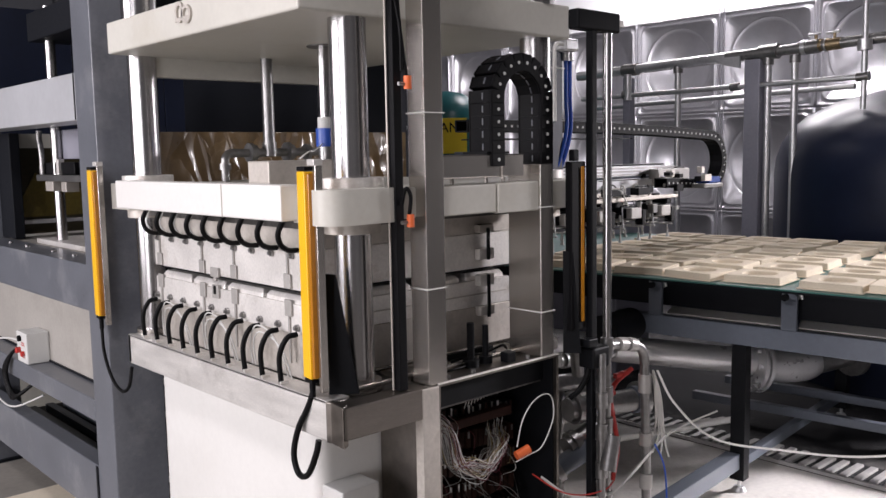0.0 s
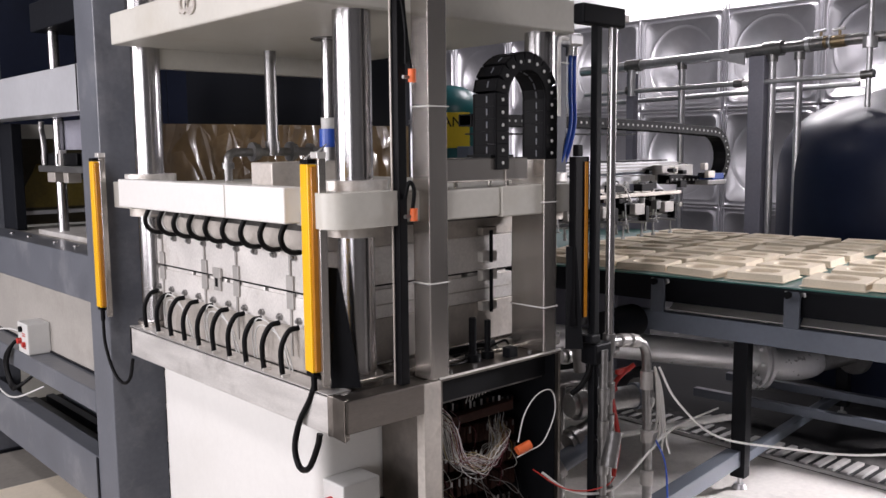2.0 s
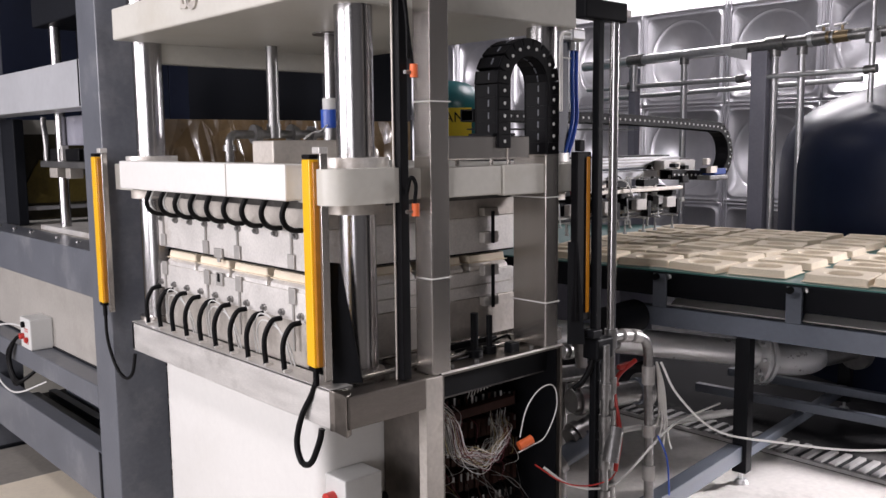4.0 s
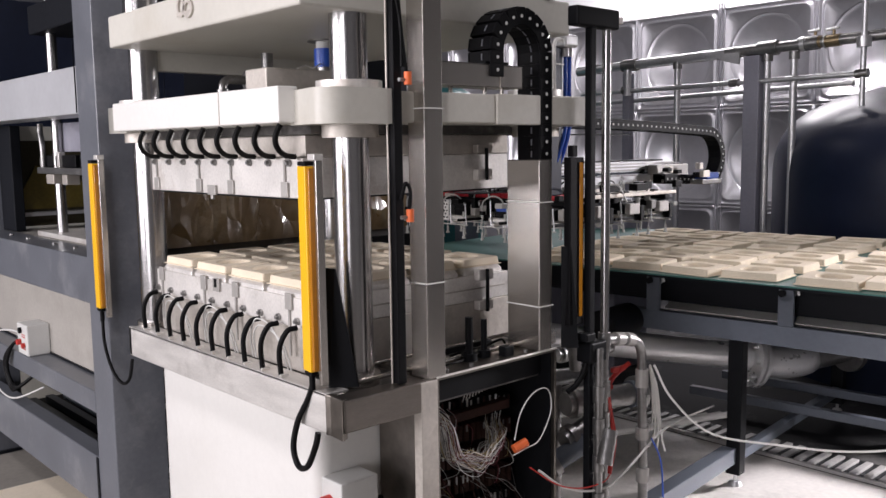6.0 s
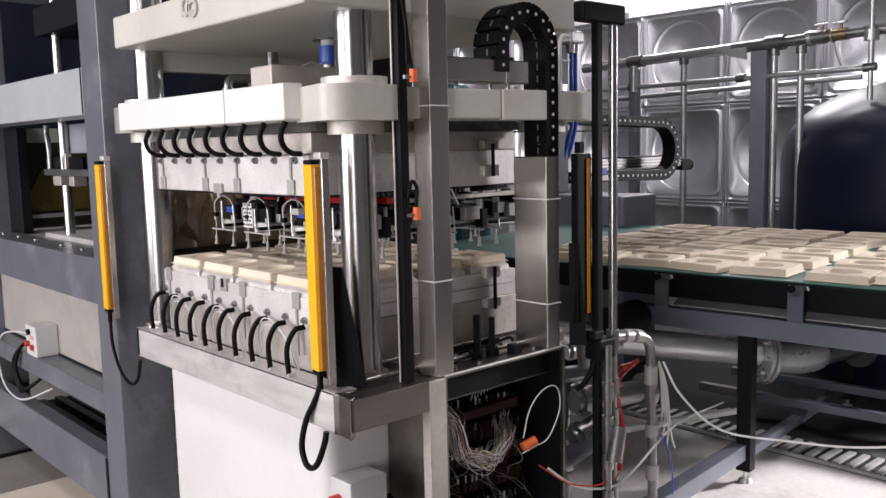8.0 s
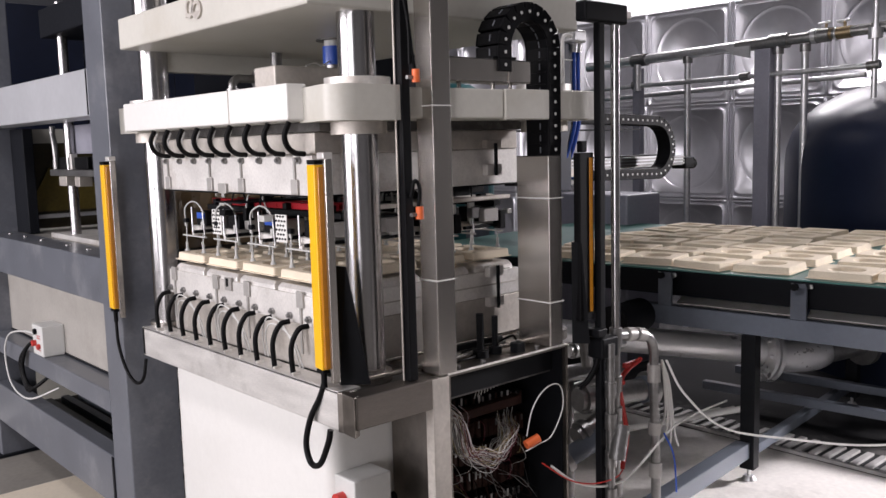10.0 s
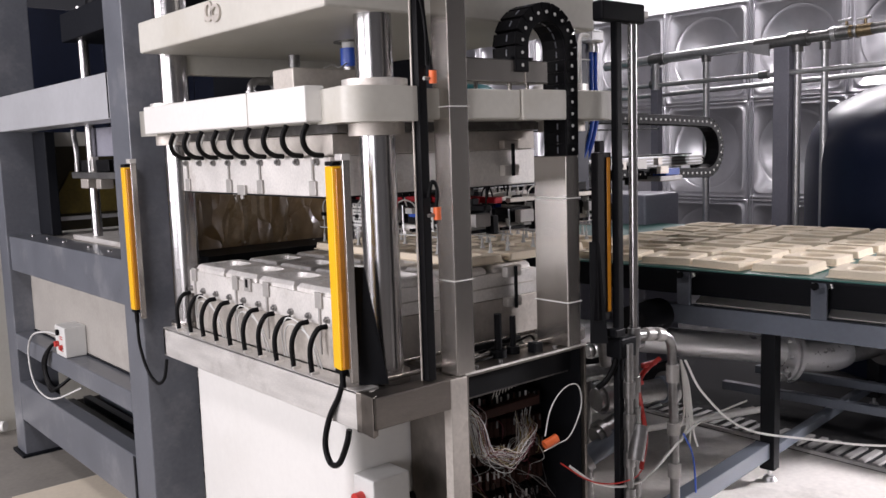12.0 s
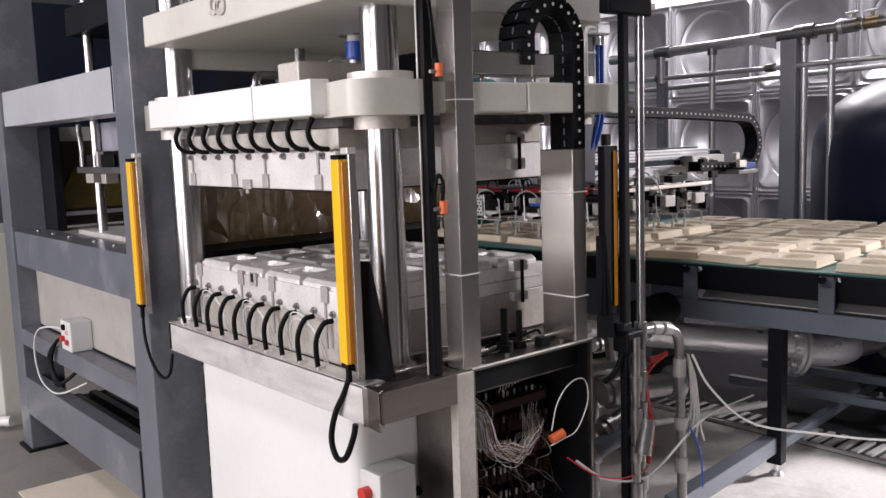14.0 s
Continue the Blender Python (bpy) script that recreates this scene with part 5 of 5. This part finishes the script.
cyl(cup_bm, (0, 0, 0.085), (0, 0, 0.105), 0.005, 8)
cup_mesh = mesh_of("suction_cup", cup_bm, CLEAR)
for i, (x, y) in enumerate(PADS):
    for dx, dy in ((-0.06, -0.06), (0.06, -0.06), (-0.06, 0.06), (0.06, 0.06)):
        shared("suction_cup", cup_mesh, grip, Matrix.Translation((x + dx, y + dy, 1.249)))
    part("cup_bar", box(B(), x - 0.064, x - 0.056, y - 0.082, y + 0.082, 1.300, 1.305, 0.001), CLEAR, grip)
    part("cup_bar", box(B(), x + 0.056, x + 0.064, y - 0.082, y + 0.082, 1.300, 1.305, 0.001), CLEAR, grip)
    part("cup_cross", box(B(), x - 0.066, x + 0.066, y - 0.006, y + 0.006, 1.306, 1.316, 0.001), ALU, grip)
    part("white_block", box(B(), x - 0.05, x + 0.05, y - 0.055, y + 0.04, 1.317, 1.337, 0.006), ALU, grip)
    if i in (0, 2):
        pl = part("perforated_plate", box(B(), x - 0.062, x - 0.058, PLATE_Y[i] - 0.03, PLATE_Y[i] + 0.03, 1.318, 1.398, 0.001), WHITE, grip, "white perforated plate")
        shared("perforation", perf_mesh, pl, Matrix.Translation((x - 0.0635, PLATE_Y[i], 1.322)))
    part("cylinder", box(B(), x - 0.045, x + 0.055, y - 0.06, y + 0.012, 1.338, 1.386, 0.004), PLASTIC, grip, "black pneumatic cylinder")
    part("stay_rod", cyl(B(), (x - 0.058, y + 0.015, 1.305), (x - 0.056, y + 0.02, 1.40), 0.003, 8), GALV, grip)
    part("stay_rod", cyl(B(), (x - 0.06, y - 0.075, 1.305), (x - 0.062, y - 0.07, 1.385), 0.0026, 8), GALV, grip)
    part("blue_cap", box(B(), x - 0.052, x - 0.046, y - 0.055, y - 0.005, 1.362, 1.382, 0.002), BLUE if i % 4 in (1, 3) else PLASTIC, grip)
    if (i % 4) != 0:
        part("air_line", tube(B(), [(x - 0.06, y + 0.06, 1.35), (x - 0.065, y + 0.05, 1.395), (x - 0.06, y + 0.01, 1.418), (x - 0.055, y - 0.03, 1.41), (x - 0.05, y - 0.055, 1.38)], 0.0028, 7, 6), CLEAR, grip, "clear air line")
    part("valve", box(B(), x - 0.03, x + 0.035, y - 0.092, y - 0.066, 1.338, 1.38, 0.003), CLAMP, grip, "grey pneumatic valve")
    part("valve", box(B(), x + 0.05, x + 0.075, y - 0.085, y - 0.05, 1.31, 1.37, 0.003), PLASTIC, grip)
    part("cup_rail", box(B(), x - 0.09, x + 0.09, y - 0.069, y - 0.055, 1.317, 1.327, 0.001), PLASTIC, grip)
    part("fitting", box(B(), x - 0.066, x - 0.05, y + 0.05, y + 0.07, 1.345, 1.36, 0.003), PLASTIC, grip)
    part("fitting", box(B(), x + 0.0, x + 0.03, y - 0.045, y - 0.023, 1.405, 1.425, 0.003), PLASTIC, grip)

# ---- energy chains: rigid links ----
def link_mesh(name, length, height, width):
    bm = B()
    for s in (-1, 1):
        box(bm, -length * 0.54, length * 0.54, s * width / 2 - 0.004, s * width / 2 + 0.004, -height / 2, height / 2, 0.003)
    for z in (-height / 2 + 0.003, height / 2 - 0.003):
        box(bm, -length * 0.5, length * 0.5, -width / 2 + 0.004, width / 2 - 0.004, z - 0.002, z + 0.002)
    me = mesh_of(name, bm, PLASTIC)
    return me
def pin_mesh(width):
    bm = B()
    cyl(bm, (0, -width / 2 - 0.0055, 0), (0, -width / 2 - 0.0035, 0), 0.0048, 8)
    return mesh_of("link_pin", bm, BOX_GREY)
vchain = thing("vertical_energy_chain", "black plastic energy chain above the cable post", "energy chain")
hchain = thing("horizontal_energy_chain", "black plastic energy chain of the take-out robot", "energy chain")
V_LINKS, H_LINKS = [], []
vm, vp = link_mesh("link", 0.034, 0.052, 0.085), pin_mesh(0.085)
hm, hp = link_mesh("link", 0.034, 0.044, 0.06), pin_mesh(0.06)
rung_mesh = mesh_of("rung", box(B(), -0.010, 0.008, -0.012, -0.0085, -0.0012, 0.0012), GREY)
for k in range(20):
    V_LINKS.append(shared("link", vm, vchain, Matrix()))
    shared("pin", vp, V_LINKS[-1], Matrix())
    for z in (-0.0262, 0.0262):
        shared("rung", rung_mesh, V_LINKS[-1], Matrix.Translation((0, 0, z)))
for k in range(68):
    H_LINKS.append(shared("link", hm, hchain, Matrix()))
    shared("pin", hp, H_LINKS[-1], Matrix())
part("chain_tie", box(B(), 0.51, 0.60, -0.045, 0.05, 1.8295, 1.836), BLACK, platen)


# ---- movement ----
PLATEN_Z = [(0.0, -0.238), (0.5, -0.243), (1.0, -0.250), (1.5, -0.258), (2.0, -0.262), (3.0, -0.2645), (3.4, -0.264), (3.8, -0.238), (4.5, -0.156), (5.0, -0.096), (5.3, -0.062),
            (5.5, -0.038), (5.7, -0.02), (6.0, -0.004), (6.2, 0.0), (14.0, 0.0)]
GRIP_X = [(0.0, 1.0), (6.5, 1.0), (6.65, 0.99), (6.8, 0.945), (7.0, 0.82), (7.25, 0.665), (7.5, 0.49), (7.75, 0.29), (8.0, 0.125), (8.2, 0.045), (8.5, 0.0), (11.0, 0.0), (11.2, 0.02),
          (11.5, 0.11), (11.75, 0.27), (12.0, 0.465), (12.25, 0.645), (12.5, 0.795), (12.75, 0.905), (13.0, 0.965), (13.3, 0.995), (13.5, 1.0), (14.0, 1.0)]
GRIP_Z = [(0.0, -0.005), (6.8, -0.005), (7.5, 0.015), (8.2, 0.03), (8.6, 0.02), (9.2, 0.0), (9.6, 0.0), (10.2, 0.018), (11.2, 0.018), (12.0, 0.005), (12.8, -0.015), (14.0, -0.02)]
PICK = 9.4


def at(rows, t):
    for (a, u), (b, v) in zip(rows, rows[1:]):
        if a <= t <= b:
            return u + (v - u) * (t - a) / (b - a)
    return rows[-1][1]


def grip_at(t):
    return Vector((HOME * at(GRIP_X, t), 0, at(GRIP_Z, t)))


def chain_pose(s, lead, radius, away, start, flip):
    """A link s metres along a chain: out along lead, round a half circle, and back. flip: towards the return run."""
    run_out, arc = away, math.pi * radius
    if s <= run_out:
        return start + lead * s, 0.0
    if s <= run_out + arc:
        a = (s - run_out) / radius
        return start + lead * (run_out + radius * math.sin(a)) + flip * (radius * (1 - math.cos(a))), a
    return start + lead * (2 * run_out + arc - s) + flip * (2 * radius), math.pi


def motions():
    times = sorted({t for t, _ in PLATEN_Z})
    walk(platen, [(t, Matrix.Translation((0, 0, z))) for t, z in PLATEN_Z])
    g_times = sorted({t for t, _ in GRIP_X} | {t for t, _ in GRIP_Z})
    walk(grip, [(t, Matrix.Translation(grip_at(t))) for t in g_times])
    for ob in HELD:
        home = ob.matrix_basis.copy()
        g0 = grip_at(PICK)
        seated = [(t, Matrix.Translation((0, 0, at(PLATEN_Z, t) - at(PLATEN_Z, 3.0) if t < 3.0 else 0.0)) @ home) for t in (0.0, 0.5, 1.0, 1.5, 2.0, 3.0, PICK)]
        walk(ob, seated + [(t, Matrix.Translation(grip_at(t) - g0) @ home) for t in g_times if t > PICK])
    for k, ob in enumerate(V_LINKS):
        rows = []
        for t in times:
            z = at(PLATEN_Z, t)
            away = 0.303 + z / 2
            p, a = chain_pose(0.017 + k * 0.0345, Vector((0, 0, 1)), 0.102, away, Vector((0.755, -0.005, 1.56)), Vector((-1, 0, 0)))
            rows.append((t, Matrix.Translation(p) @ Matrix.Rotation(-math.pi / 2 - a, 4, "Y")))
        walk(ob, rows)
    for k, ob in enumerate(H_LINKS):
        rows = []
        for t in g_times:
            away = 1.592 - HOME * (1 - at(GRIP_X, t)) / 2
            p, a = chain_pose(k * 0.0345, Vector((1, 0, 0)), 0.115, away, Vector((0.97, 0.52, 1.690)), Vector((0, 0, -1)))
            p.z -= 0.035 * max(0.0, (p.x - 1.3) / 1.3) ** 2
            rows.append((t, Matrix.Translation(p) @ Matrix.Rotation(a, 4, "Y")))
        walk(ob, rows)


motions()
